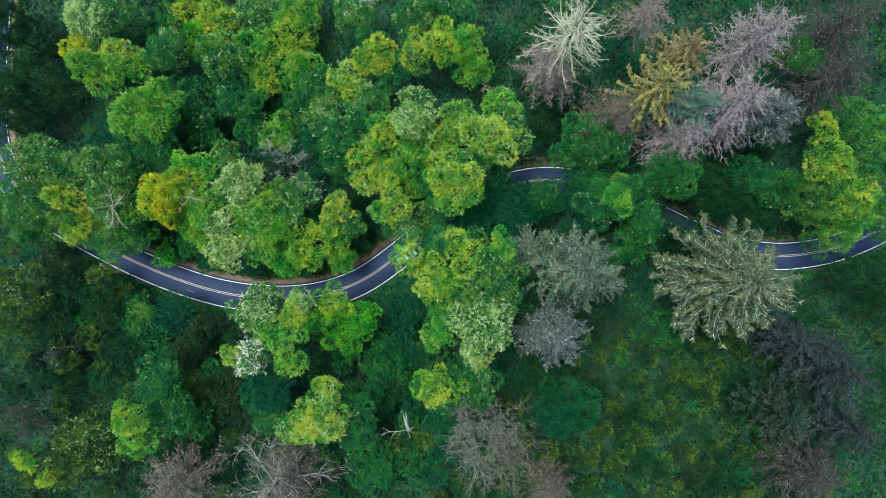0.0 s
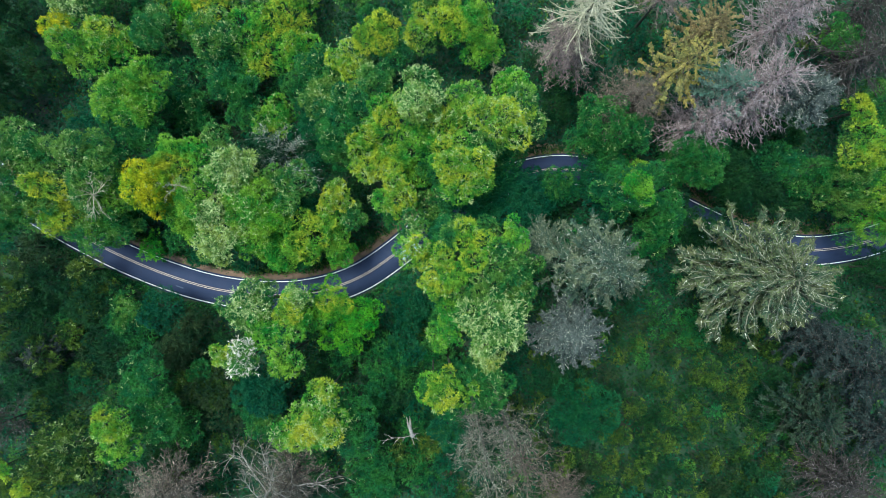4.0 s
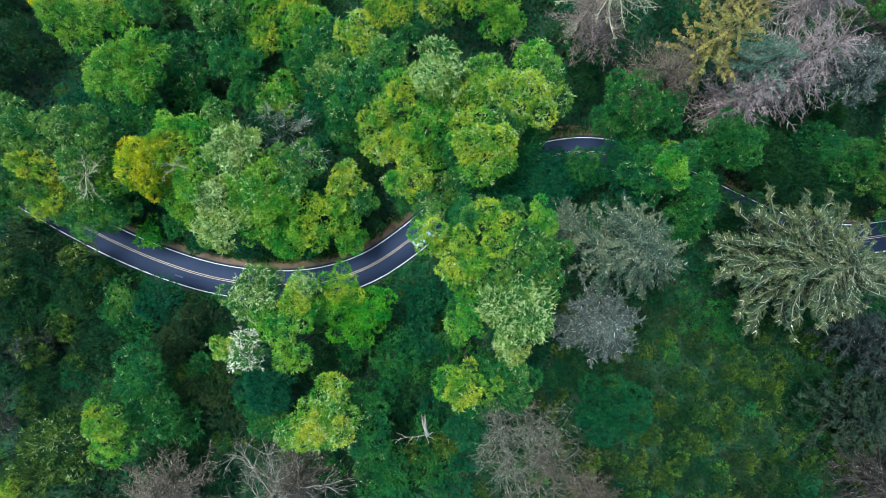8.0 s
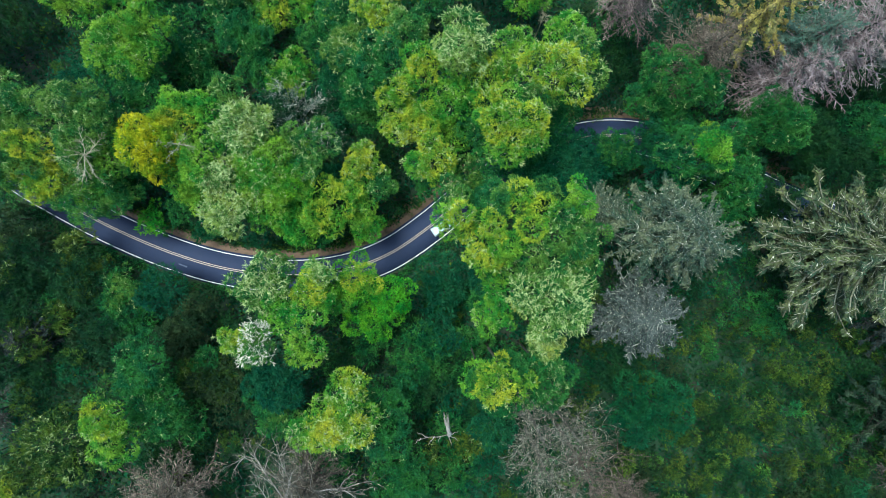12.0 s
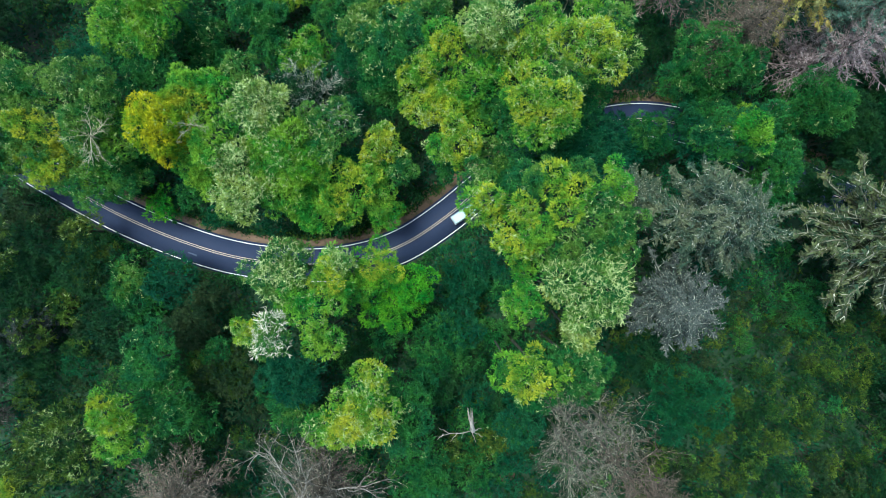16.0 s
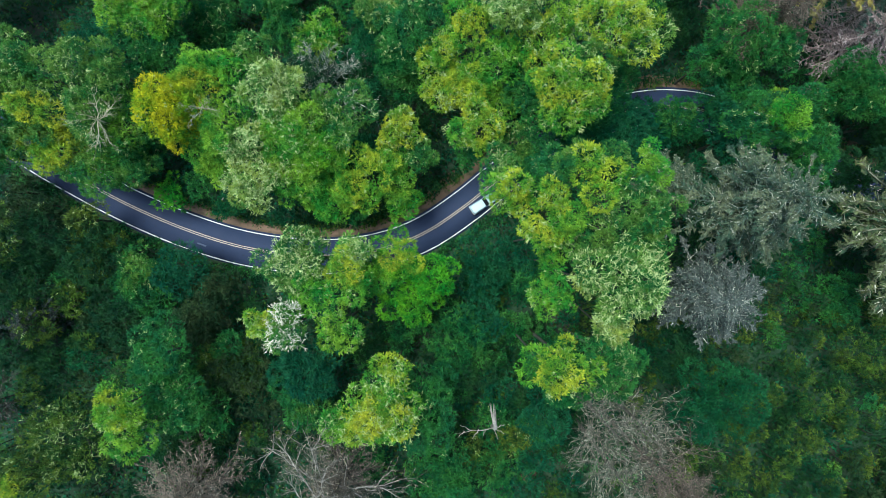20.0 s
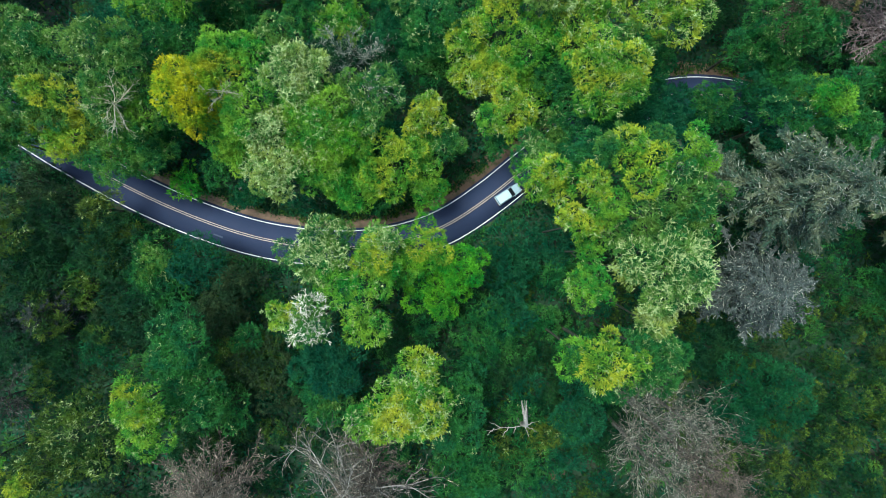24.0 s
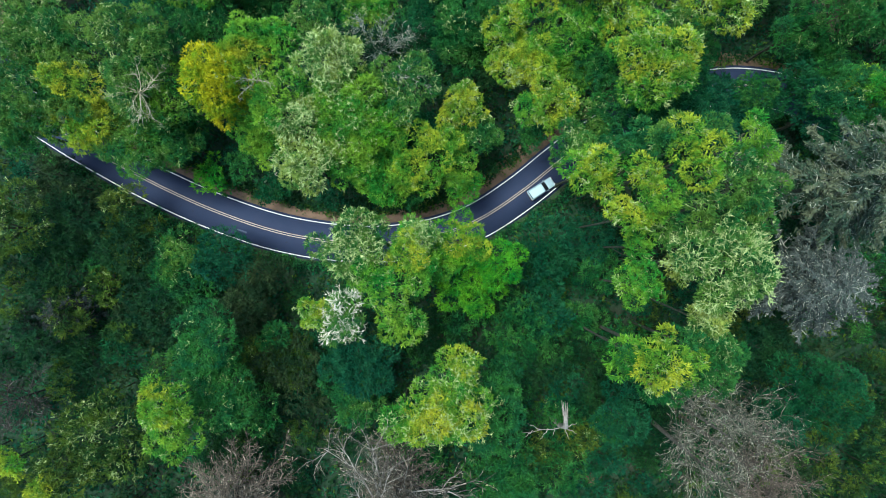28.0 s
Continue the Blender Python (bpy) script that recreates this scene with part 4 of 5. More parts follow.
broadleaf(-74.4, -11.8, 6.5, 4.5, "moss", 0.10)
broadleaf(-67.0, -13.9, 7.8, 3.9, "olive", 0.10)
broadleaf(-79.1, -20.0, 6.8, 4.0, "moss", 0.10)
broadleaf(-73.2, -25.2, 6.4, 4.7, "brown", 0.00)
broadleaf(-66.5, -19.1, 6.2, 5.0, "green", 0.00)
broadleaf(-57.2, -23.3, 6.4, 4.7, "brown", 0.00)
broadleaf(-49.7, -30.5, 7.8, 5.7, "moss", 0.00)
broadleaf(-53.6, -17.0, 5.8, 4.0, "brown", 0.00)
broadleaf(-83.1, -9.1, 8.5, 4.6, "dark", 0.20)
broadleaf(31.8, 14.8, 10.5, 4.6, "green", 0.05)
broadleaf(36.2, 12.4, 11.0, 5.0, "green", 0.05, crest="lime")
broadleaf(40.6, 10.4, 11.0, 4.8, "green", 0.10)
broadleaf(45.2, 8.4, 10.5, 4.6, "dark", 0.00)
broadleaf(30.5, 8.5, 12.0, 5.0, "teal", 0.00)
broadleaf(-4.2, 6.8, 12.5, 3.6, "olive", 0.20)
broadleaf(-0.4, 9.4, 13.0, 4.4, "green", 0.10)
broadleaf(4.8, 13.4, 13.5, 5.0, "green", 0.15)
broadleaf(10.4, 17.2, 13.0, 4.8, "green", 0.10)
broadleaf(8.6, 10.2, 12.0, 4.8, "teal", 0.05)
broadleaf(13.2, 12.6, 11.0, 4.4, "teal", 0.00)
broadleaf(-76.2, -5.9, 6.8, 3.6, "moss", 0.30)
broadleaf(-39.5, 6.7, 10.6, 8.0, "lime", 0.20)
broadleaf(-34.7, -1.1, 9.6, 5.8, "lime", 0.10)
broadleaf(-38.2, 26.6, 2.0, 5.1, "lime", 0.50)
broadleaf(-60.6, -32.5, 8.9, 8.4, "green", 0.10)
broadleaf(-3.1, 5.1, 10.0, 3.6, "teal", 0.00)
broadleaf(49.6, 2.4, 9.0, 4.3, "dark", 0.00)
broadleaf(-52.5, 4.1, 11.0, 3.9, "lime", 0.00)
broadleaf(-61.0, 22.1, 10.0, 4.8, "green", 0.10)
broadleaf(-23.0, 18.9, 9.0, 4.3, "green", 0.10)
broadleaf(-43.4, 27.3, 2.5, 4.3, "green", 0.00)
broadleaf(-9.3, -22.7, 9.0, 4.8, "teal", 0.00)
broadleaf(-5.6, -28.0, 9.0, 4.3, "dark", 0.00)
broadleaf(-11.4, -29.8, 9.0, 4.8, "dark", 0.00)
broadleaf(-14.5, -31.5, 10.0, 4.3, "green", 0.00)
broadleaf(-7.0, -44.2, 11.0, 4.8, "green", 0.00)
broadleaf(-14.1, -46.5, 12.0, 5.4, "green", 0.00)
broadleaf(-8.5, -14.8, 6.0, 4.3, "teal", 0.00)
broadleaf(-3.1, -22.6, 9.0, 3.7, "green", 0.00)
broadleaf(1.2, -30.3, 10.0, 4.3, "dark", 0.00)
broadleaf(2.4, 6.6, 9.0, 4.1, "teal", 0.10)
broadleaf(-3.0, 4.2, 12.0, 3.6, "green", 0.10)
broadleaf(6.3, 6.9, 11.0, 4.8, "teal", 0.10)
broadleaf(18.4, 11.2, 8.0, 4.3, "teal", 0.10)
broadleaf(22.5, 11.1, 10.0, 4.5, "teal", 0.10)
broadleaf(28.3, 13.2, 12.0, 4.1, "teal", 0.10)
broadleaf(30.7, 16.3, 12.0, 4.5, "green", 0.10)
broadleaf(-87.8, 10.9, 15.0, 6.4, "olive", 0.20)
broadleaf(-88.6, 4.4, 12.0, 4.3, "green", 0.10)
broadleaf(10.3, 13.0, 12.0, 4.8, "teal", 0.10)
broadleaf(13.0, 6.9, 12.0, 5.4, "teal", 0.10)
broadleaf(42.4, 5.6, 12.0, 4.8, "green", 0.00)
broadleaf(-89.7, 6.8, 14.0, 5.4, "olive", 0.20)
broadleaf(-60.5, 42.4, 12.0, 4.3, "green", 0.10)
broadleaf(-43.1, 32.7, 3.5, 4.3, "green", 0.10)
broadleaf(-26.6, 29.3, 4.5, 4.1, "green", 0.20)
broadleaf(8.3, 8.9, 9.0, 4.1, "teal", 0.20)
broadleaf(17.7, 8.6, 9.0, 4.8, "teal", 0.10)
broadleaf(73.7, 38.0, 20.0, 4.3, "green", 0.10)
broadleaf(64.3, 14.1, 7.0, 5.9, "dark", 0.00)
broadleaf(-91.1, -10.3, 12.0, 7.5, "moss", 0.20)
broadleaf(-87.0, -44.0, 17.0, 2.8, "yellow", 0.00)
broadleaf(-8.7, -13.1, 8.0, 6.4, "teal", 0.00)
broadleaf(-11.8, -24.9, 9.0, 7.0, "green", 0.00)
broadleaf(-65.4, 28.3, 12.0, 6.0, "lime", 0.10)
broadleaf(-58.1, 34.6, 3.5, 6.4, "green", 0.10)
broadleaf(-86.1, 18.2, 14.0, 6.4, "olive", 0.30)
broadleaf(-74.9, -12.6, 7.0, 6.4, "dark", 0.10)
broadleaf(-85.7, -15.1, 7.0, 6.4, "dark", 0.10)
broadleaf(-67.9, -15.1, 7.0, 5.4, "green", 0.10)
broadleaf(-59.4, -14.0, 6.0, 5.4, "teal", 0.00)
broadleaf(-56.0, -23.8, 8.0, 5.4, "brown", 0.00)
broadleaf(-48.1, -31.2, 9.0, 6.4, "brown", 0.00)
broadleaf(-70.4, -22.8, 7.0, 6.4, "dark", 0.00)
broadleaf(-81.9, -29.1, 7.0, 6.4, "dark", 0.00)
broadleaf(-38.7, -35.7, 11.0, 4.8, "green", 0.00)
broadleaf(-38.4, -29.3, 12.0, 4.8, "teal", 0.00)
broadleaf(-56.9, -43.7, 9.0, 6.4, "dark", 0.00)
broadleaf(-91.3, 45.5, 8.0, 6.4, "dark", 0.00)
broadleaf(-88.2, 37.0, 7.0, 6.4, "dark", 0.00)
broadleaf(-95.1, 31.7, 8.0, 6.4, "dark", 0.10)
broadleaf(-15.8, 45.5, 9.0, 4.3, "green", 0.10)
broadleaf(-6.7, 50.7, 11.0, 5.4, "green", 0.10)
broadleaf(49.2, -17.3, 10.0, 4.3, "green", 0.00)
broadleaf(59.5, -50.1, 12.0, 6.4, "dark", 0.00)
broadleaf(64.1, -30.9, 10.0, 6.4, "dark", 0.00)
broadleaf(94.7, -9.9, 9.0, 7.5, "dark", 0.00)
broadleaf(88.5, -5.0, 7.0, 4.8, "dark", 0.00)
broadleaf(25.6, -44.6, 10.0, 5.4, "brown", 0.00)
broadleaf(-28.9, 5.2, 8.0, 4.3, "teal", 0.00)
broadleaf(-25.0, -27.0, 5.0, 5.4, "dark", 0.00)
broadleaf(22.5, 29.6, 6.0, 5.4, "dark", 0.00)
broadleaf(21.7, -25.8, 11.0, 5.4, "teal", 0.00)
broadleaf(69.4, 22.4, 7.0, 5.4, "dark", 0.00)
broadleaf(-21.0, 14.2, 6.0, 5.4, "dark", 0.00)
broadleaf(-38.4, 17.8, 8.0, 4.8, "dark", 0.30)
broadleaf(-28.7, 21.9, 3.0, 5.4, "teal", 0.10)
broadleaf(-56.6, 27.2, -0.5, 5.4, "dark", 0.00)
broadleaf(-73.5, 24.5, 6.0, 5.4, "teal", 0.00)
broadleaf(39.9, 0.1, 12.0, 4.8, "green", 0.10)
broadleaf(-67.4, 3.5, 4.5, 3.5, "green", 0.00)
broadleaf(-58.3, 0.1, 4.0, 3.2, "green", 0.00)
broadleaf(-53.3, -2.7, 3.5, 3.0, "teal", 0.00)
broadleaf(-70.5, 5.6, 6.0, 3.9, "teal", 0.00)
broadleaf(2.6, -27.1, 8.0, 4.3, "green", 0.00)
broadleaf(-1.5, -10.1, 9.0, 4.3, "teal", 0.00)
broadleaf(-0.1, -15.9, 9.0, 3.9, "green", 0.00)
broadleaf(-94.3, 46.9, 12.0, 5.4, "dark", 0.00)
broadleaf(-94.8, 52.8, 12.0, 4.8, "dark", 0.00)
broadleaf(-54.3, 28.3, 3.5, 5.4, "green", 0.20)
broadleaf(-25.0, 29.7, 6.5, 3.6, "green", 0.40)
broadleaf(-47.1, 34.3, 4.5, 4.8, "green", 0.10)
broadleaf(-31.8, 32.7, 3.5, 4.8, "green", 0.10)
broadleaf(-94.5, 35.9, 12.0, 5.7, "dark", 0.10)
broadleaf(-2.0, -33.9, 12.2, 3.7, "dark", 0.05)
broadleaf(0.4, -37.8, 12.3, 3.5, "green", 0.05)
broadleaf(-3.9, -40.8, 11.2, 3.7, "moss", 0.05)
broadleaf(-0.5, -43.0, 12.3, 3.5, "teal", 0.05)
broadleaf(-6.4, -37.3, 11.4, 3.2, "green", 0.05)
broadleaf(3.0, -34.0, 13.4, 3.3, "dark", 0.05)
broadleaf(-9.1, -43.1, 11.2, 3.7, "moss", 0.05)
broadleaf(-12.6, -47.1, 11.1, 3.7, "green", 0.05)
broadleaf(-53.7, -29.8, 10.2, 3.6, "moss", 0.05)
broadleaf(-50.2, -26.2, 10.4, 3.2, "green", 0.05)
broadleaf(-51.9, -35.1, 10.3, 3.4, "brown", 0.05)
broadleaf(-87.5, -28.5, 10.0, 4.0, "dark", 0.05)
broadleaf(-82.2, -23.1, 10.0, 4.0, "moss", 0.05)
broadleaf(-86.5, -19.7, 9.2, 3.6, "dark", 0.05)
broadleaf(47.8, 15.2, 11.4, 6.0, "green", 0.05)
broadleaf(56.3, 12.7, 9.7, 5.5, "dark", 0.05)
broadleaf(63.3, 11.0, 8.8, 5.3, "dark", 0.05)
broadleaf(65.9, 16.8, 10.7, 5.5, "green", 0.05)
broadleaf(72.8, 12.6, 10.7, 5.5, "green", 0.05)
broadleaf(52.9, 18.5, 11.2, 4.7, "green", 0.05)
broadleaf(60.9, 18.2, 8.8, 5.3, "dark", 0.05)
broadleaf(71.1, 6.8, 8.3, 4.5, "dark", 0.05)
broadleaf(-0.5, -34.9, 19.4, 4.6, "teal", 0.00)
broadleaf(6.3, -39.3, 14.0, 4.4, "dark", 0.00)
broadleaf(-57.0, 12.6, 17.2, 4.2, "golden", 0.05)
broadleaf(-56.6, 7.6, 15.6, 3.4, "golden", 0.05)
broadleaf(-81.8, 7.0, 12.4, 4.6, "olive", 0.10, crest="yellow")
broadleaf(-76.4, 4.3, 13.0, 4.8, "olive", 0.15, crest="yellow")
broadleaf(-70.9, 2.4, 12.4, 4.8, "olive", 0.15)
broadleaf(-66.2, 3.0, 11.4, 4.0, "olive", 0.15)
broadleaf(-36.4, -11.6, 16.4, 4.8, "olive", 0.20)
broadleaf(-28.6, -12.4, 18.2, 4.2, "lime", 0.20)
broadleaf(-25.8, -34.3, 22.6, 4.4, "yellow", 0.50)
broadleaf(-18.9, -32.4, 21.0, 2.5, "green", 0.70)
broadleaf(53.0, 1.5, 15.0, 4.6, "dark", 0.00)
broadleaf(49.0, 3.3, 12.5, 3.8, "dark", 0.00)
conifer(53.6, -6.2, 42.5, 13.4, "olive")
conifer(23.7, -3.7, 46.5, 9.8, "pale")
conifer(20.6, -15.9, 36.5, 7.9, "bluegrey")
conifer(24.2, 40.3, 40.0, 10.1, "bone")
conifer(20.2, 36.5, 30.0, 7.3, "pink")
conifer(35.0, 27.0, 28.0, 9.6, "brown")
conifer(24.0, 35.7, 24.0, 7.3, "pink")
conifer(40.6, 30.5, 38.0, 8.3, "gold")
broadleaf(-89.4, -1.2, 4.0, 3.4, "brown", 0.05)
broadleaf(-84.6, -3.4, 4.0, 3.2, "brown", 0.05)
broadleaf(-89.6, -5.6, 5.0, 3.6, "brown", 0.05)
broadleaf(-80.2, -6.4, 4.0, 2.8, "brown", 0.05)
broadleaf(-63.0, -0.9, 5.2, 3.2, "bright", 0.00)
broadleaf(-62.6, -2.0, 3.2, 2.2, "green", 0.00)
conifer(55.4, 27.6, 37.0, 11.9, "pinkgrey")
conifer(47.3, 22.3, 31.0, 8.3, "pinkgrey")
conifer(49.2, 27.1, 32.0, 7.3, "teal")
conifer(62.9, 25.6, 34.0, 6.2, "bluegrey")
conifer(60.4, 40.3, 38.0, 9.5, "pinkgrey")
conifer(45.4, 37.6, 34.0, 6.7, "rust")
conifer(75.8, 33.9, 35.0, 9.5, "purple")
conifer(77.3, 43.5, 35.0, 9.0, "purple")
conifer(38.8, 44.9, 34.0, 7.3, "pink")
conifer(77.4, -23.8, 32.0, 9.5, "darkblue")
conifer(69.2, -33.5, 25.0, 9.9, "darkgreen")
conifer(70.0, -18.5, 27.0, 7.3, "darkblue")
conifer(73.7, -45.2, 28.0, 10.5, "purple")
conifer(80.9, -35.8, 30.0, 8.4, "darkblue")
conifer(32.3, -6.3, 28.0, 6.5, "pale")
conifer(17.3, 0.1, 28.0, 5.6, "pale")
conifer(-31.0, -46.5, 24.0, 9.0, "greypink")
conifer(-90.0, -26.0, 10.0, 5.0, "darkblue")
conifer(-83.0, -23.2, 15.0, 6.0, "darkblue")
conifer(-54.6, -48.5, 26.0, 9.9, "greypink")
conifer(21.6, -47.7, 28.0, 6.7, "brown")
bare_tree(-67.4, 8.6, 22.6, 5.2, "silver")
bare_tree(-51.4, 10.4, 22.6, 2.8, "silver")
bare_tree(9.2, 35.4, 13.0, 2.4, "bone")
bare_tree(-35.6, 18.4, 11.0, 8.6, "bluegrey")
bare_tree(-33.5, -46.5, 36.0, 10.8, "ghost")
bare_tree(4.6, -31.0, 47.0, 6.2, "greypink")
bare_tree(9.6, -31.6, 44.0, 6.2, "greypink")
bare_tree(6.0, -37.2, 45.0, 7.0, "greypink")
bare_tree(12.0, -37.6, 41.0, 6.4, "brown")
bare_tree(-87.0, -35.5, 22.0, 6.5, "purple")


# ---- undergrowth ----
def shrub_mould(kind, R):
    rng = next_rng()
    shrub = new("shrub")
    c, rad = lobes_of(R, R * 0.8, rng, 7)
    ctr, nor, _ = foliage(c + np.array([0, 0, R * 0.4]), rad * 1.15, (190 if kind == "moss" else 140) * R * R, rng, -0.1)
    part_of("foliage", mesh_of("foliage", *leaves_on(ctr, nor, 0.42 if kind == "moss" else 0.52, rng), LEAF[kind]), shrub)
    part_of("stem", mesh_of("stem", *tube([(0, 0, -R - 3.4), (0.1, 0, -0.3 * R), (0, 0, R * 0.4)], [0.14, 0.10, 0.04], 5), WOOD["trunk"]), shrub)
    return tagged(shrub, LEAF_WORDS[kind] + " leafy shrub in the undergrowth", "shrub", "undergrowth shrubs")


def open_spot(rng, taken, clear, area=(-110, 110, -62, 64)):
    """A spot off the road, as far as can be from those already taken."""
    x, y = rng.uniform(area[0], area[1], 24), rng.uniform(area[2], area[3], 24)
    free = np.abs(road_gap(x, y)) > clear
    x, y = x[free], y[free]
    if not taken:
        return float(x[0]), float(y[0])
    far = np.min([np.hypot(x - a, y - b) for a, b in taken], axis=0)
    i = int(np.argmax(far))
    return float(x[i]), float(y[i])


def plant_undergrowth():
    rng = np.random.default_rng(77)
    sizes = (2.6, 3.5, 4.5)
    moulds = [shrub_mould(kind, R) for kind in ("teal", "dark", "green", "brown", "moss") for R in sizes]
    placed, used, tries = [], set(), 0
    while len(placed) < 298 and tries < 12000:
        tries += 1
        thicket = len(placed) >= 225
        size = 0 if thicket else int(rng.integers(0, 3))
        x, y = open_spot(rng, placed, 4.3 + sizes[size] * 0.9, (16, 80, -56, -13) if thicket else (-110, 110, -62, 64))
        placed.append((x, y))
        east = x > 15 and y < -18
        # Dark kinds prevail: understory shade and dim corners carried by leaf colour.
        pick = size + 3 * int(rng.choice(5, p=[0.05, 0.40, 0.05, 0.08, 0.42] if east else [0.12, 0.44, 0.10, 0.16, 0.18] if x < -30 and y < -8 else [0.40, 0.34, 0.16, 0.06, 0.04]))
        z = float(ground(x, y)[0]) + 0.45 * sizes[size] + rng.uniform(0.2, 1.6) + (rng.uniform(0.8, 2.6) if thicket else 0)
        m = pose(x, y, z, 0, 0, rng.uniform(0, 360))
        if pick in used:
            copy_thing(moulds[pick], m)
        else:
            moulds[pick].matrix_basis = m
            used.add(pick)


def ground_cover():
    rng = np.random.default_rng(5)
    # Mostly the dark kinds, whose tones hold the shade under the trees.
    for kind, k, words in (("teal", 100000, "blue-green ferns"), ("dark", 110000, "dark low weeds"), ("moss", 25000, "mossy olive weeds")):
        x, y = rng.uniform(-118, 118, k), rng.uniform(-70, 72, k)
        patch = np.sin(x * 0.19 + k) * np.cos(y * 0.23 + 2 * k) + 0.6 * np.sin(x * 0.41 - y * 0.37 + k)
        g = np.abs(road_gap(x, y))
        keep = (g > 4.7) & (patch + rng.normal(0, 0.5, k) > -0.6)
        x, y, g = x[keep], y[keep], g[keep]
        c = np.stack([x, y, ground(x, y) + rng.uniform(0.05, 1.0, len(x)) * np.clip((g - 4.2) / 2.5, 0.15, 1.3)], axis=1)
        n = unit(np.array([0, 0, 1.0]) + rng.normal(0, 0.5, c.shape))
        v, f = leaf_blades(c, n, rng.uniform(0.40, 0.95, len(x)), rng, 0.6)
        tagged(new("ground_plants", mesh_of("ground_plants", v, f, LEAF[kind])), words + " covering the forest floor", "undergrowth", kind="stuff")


def roadside_weeds():
    """Uneven fringes of weeds that hang over both edges of the road."""
    rng = np.random.default_rng(15)
    for kind, side, near, k in (("green", -1, 3.72, 16000), ("dark", -1, 3.78, 16000), ("moss", 1, 4.3, 8000), ("dark", 1, 5.0, 14000)):
        i = rng.integers(0, len(ROAD), k)
        s = i * 0.8 + rng.uniform(0, 0.8, k)
        ragged = 0.45 * np.sin(s * 0.9 + k) + 0.35 * np.sin(s * 0.37 + 2 * side) + 0.25 * np.sin(s * 2.3)
        off = near + np.clip(0.35 + ragged, -0.1, 1.4) + np.abs(rng.normal(0, 0.75, k))
        off = off - np.where((ROAD[i, 0] > 2) & (side > 0), 1.0, 0.0)
        xy = ROAD[i] + SIDE[i] * (side * off)[:, None] + rng.normal(0, 0.3, (k, 2))
        c = np.column_stack([xy, 0.05 + rng.uniform(0, 1, k) * np.clip((off - 3.3) * 0.55, 0.08, 1.0)])
        n = unit(np.array([0, 0, 1.0]) + rng.normal(0, 0.5, c.shape))
        v, f = leaf_blades(c, n, rng.uniform(0.25, 0.65, k), rng, 0.5)
        tagged(new("roadside_weeds", mesh_of("roadside_weeds", v, f, LEAF[kind])), LEAF_WORDS[kind] + " weeds overhanging the edge of the road", "undergrowth", kind="stuff")


def plant_saplings():
    """Young trees of the lower storey, between the large crowns."""
    rng = np.random.default_rng(41)
    moulds, spots = [], []
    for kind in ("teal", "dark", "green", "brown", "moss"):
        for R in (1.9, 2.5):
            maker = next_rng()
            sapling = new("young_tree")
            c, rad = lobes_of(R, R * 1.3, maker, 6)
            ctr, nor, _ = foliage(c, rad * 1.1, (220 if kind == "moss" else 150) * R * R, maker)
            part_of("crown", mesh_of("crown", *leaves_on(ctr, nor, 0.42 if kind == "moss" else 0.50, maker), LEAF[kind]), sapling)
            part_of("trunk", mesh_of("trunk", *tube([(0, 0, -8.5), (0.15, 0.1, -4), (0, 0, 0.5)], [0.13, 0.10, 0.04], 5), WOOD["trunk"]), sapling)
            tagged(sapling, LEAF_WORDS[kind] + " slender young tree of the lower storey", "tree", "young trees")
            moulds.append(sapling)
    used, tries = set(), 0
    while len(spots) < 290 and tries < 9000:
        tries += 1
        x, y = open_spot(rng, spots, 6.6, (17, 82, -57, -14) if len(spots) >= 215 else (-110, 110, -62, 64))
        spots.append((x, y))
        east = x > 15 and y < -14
        # Weighted to dark kinds, as shade below the crowns is in the colour.
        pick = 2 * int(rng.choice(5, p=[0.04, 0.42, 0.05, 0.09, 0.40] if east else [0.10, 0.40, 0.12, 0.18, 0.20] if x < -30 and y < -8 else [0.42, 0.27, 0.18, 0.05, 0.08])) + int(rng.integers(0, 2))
        m = pose(x, y, float(ground(x, y)[0]) + rng.uniform(4.0, 7.5), 0, 0, rng.uniform(0, 360))
        if pick in used:
            copy_thing(moulds[pick], m)
        else:
            moulds[pick].matrix_basis = m
            used.add(pick)


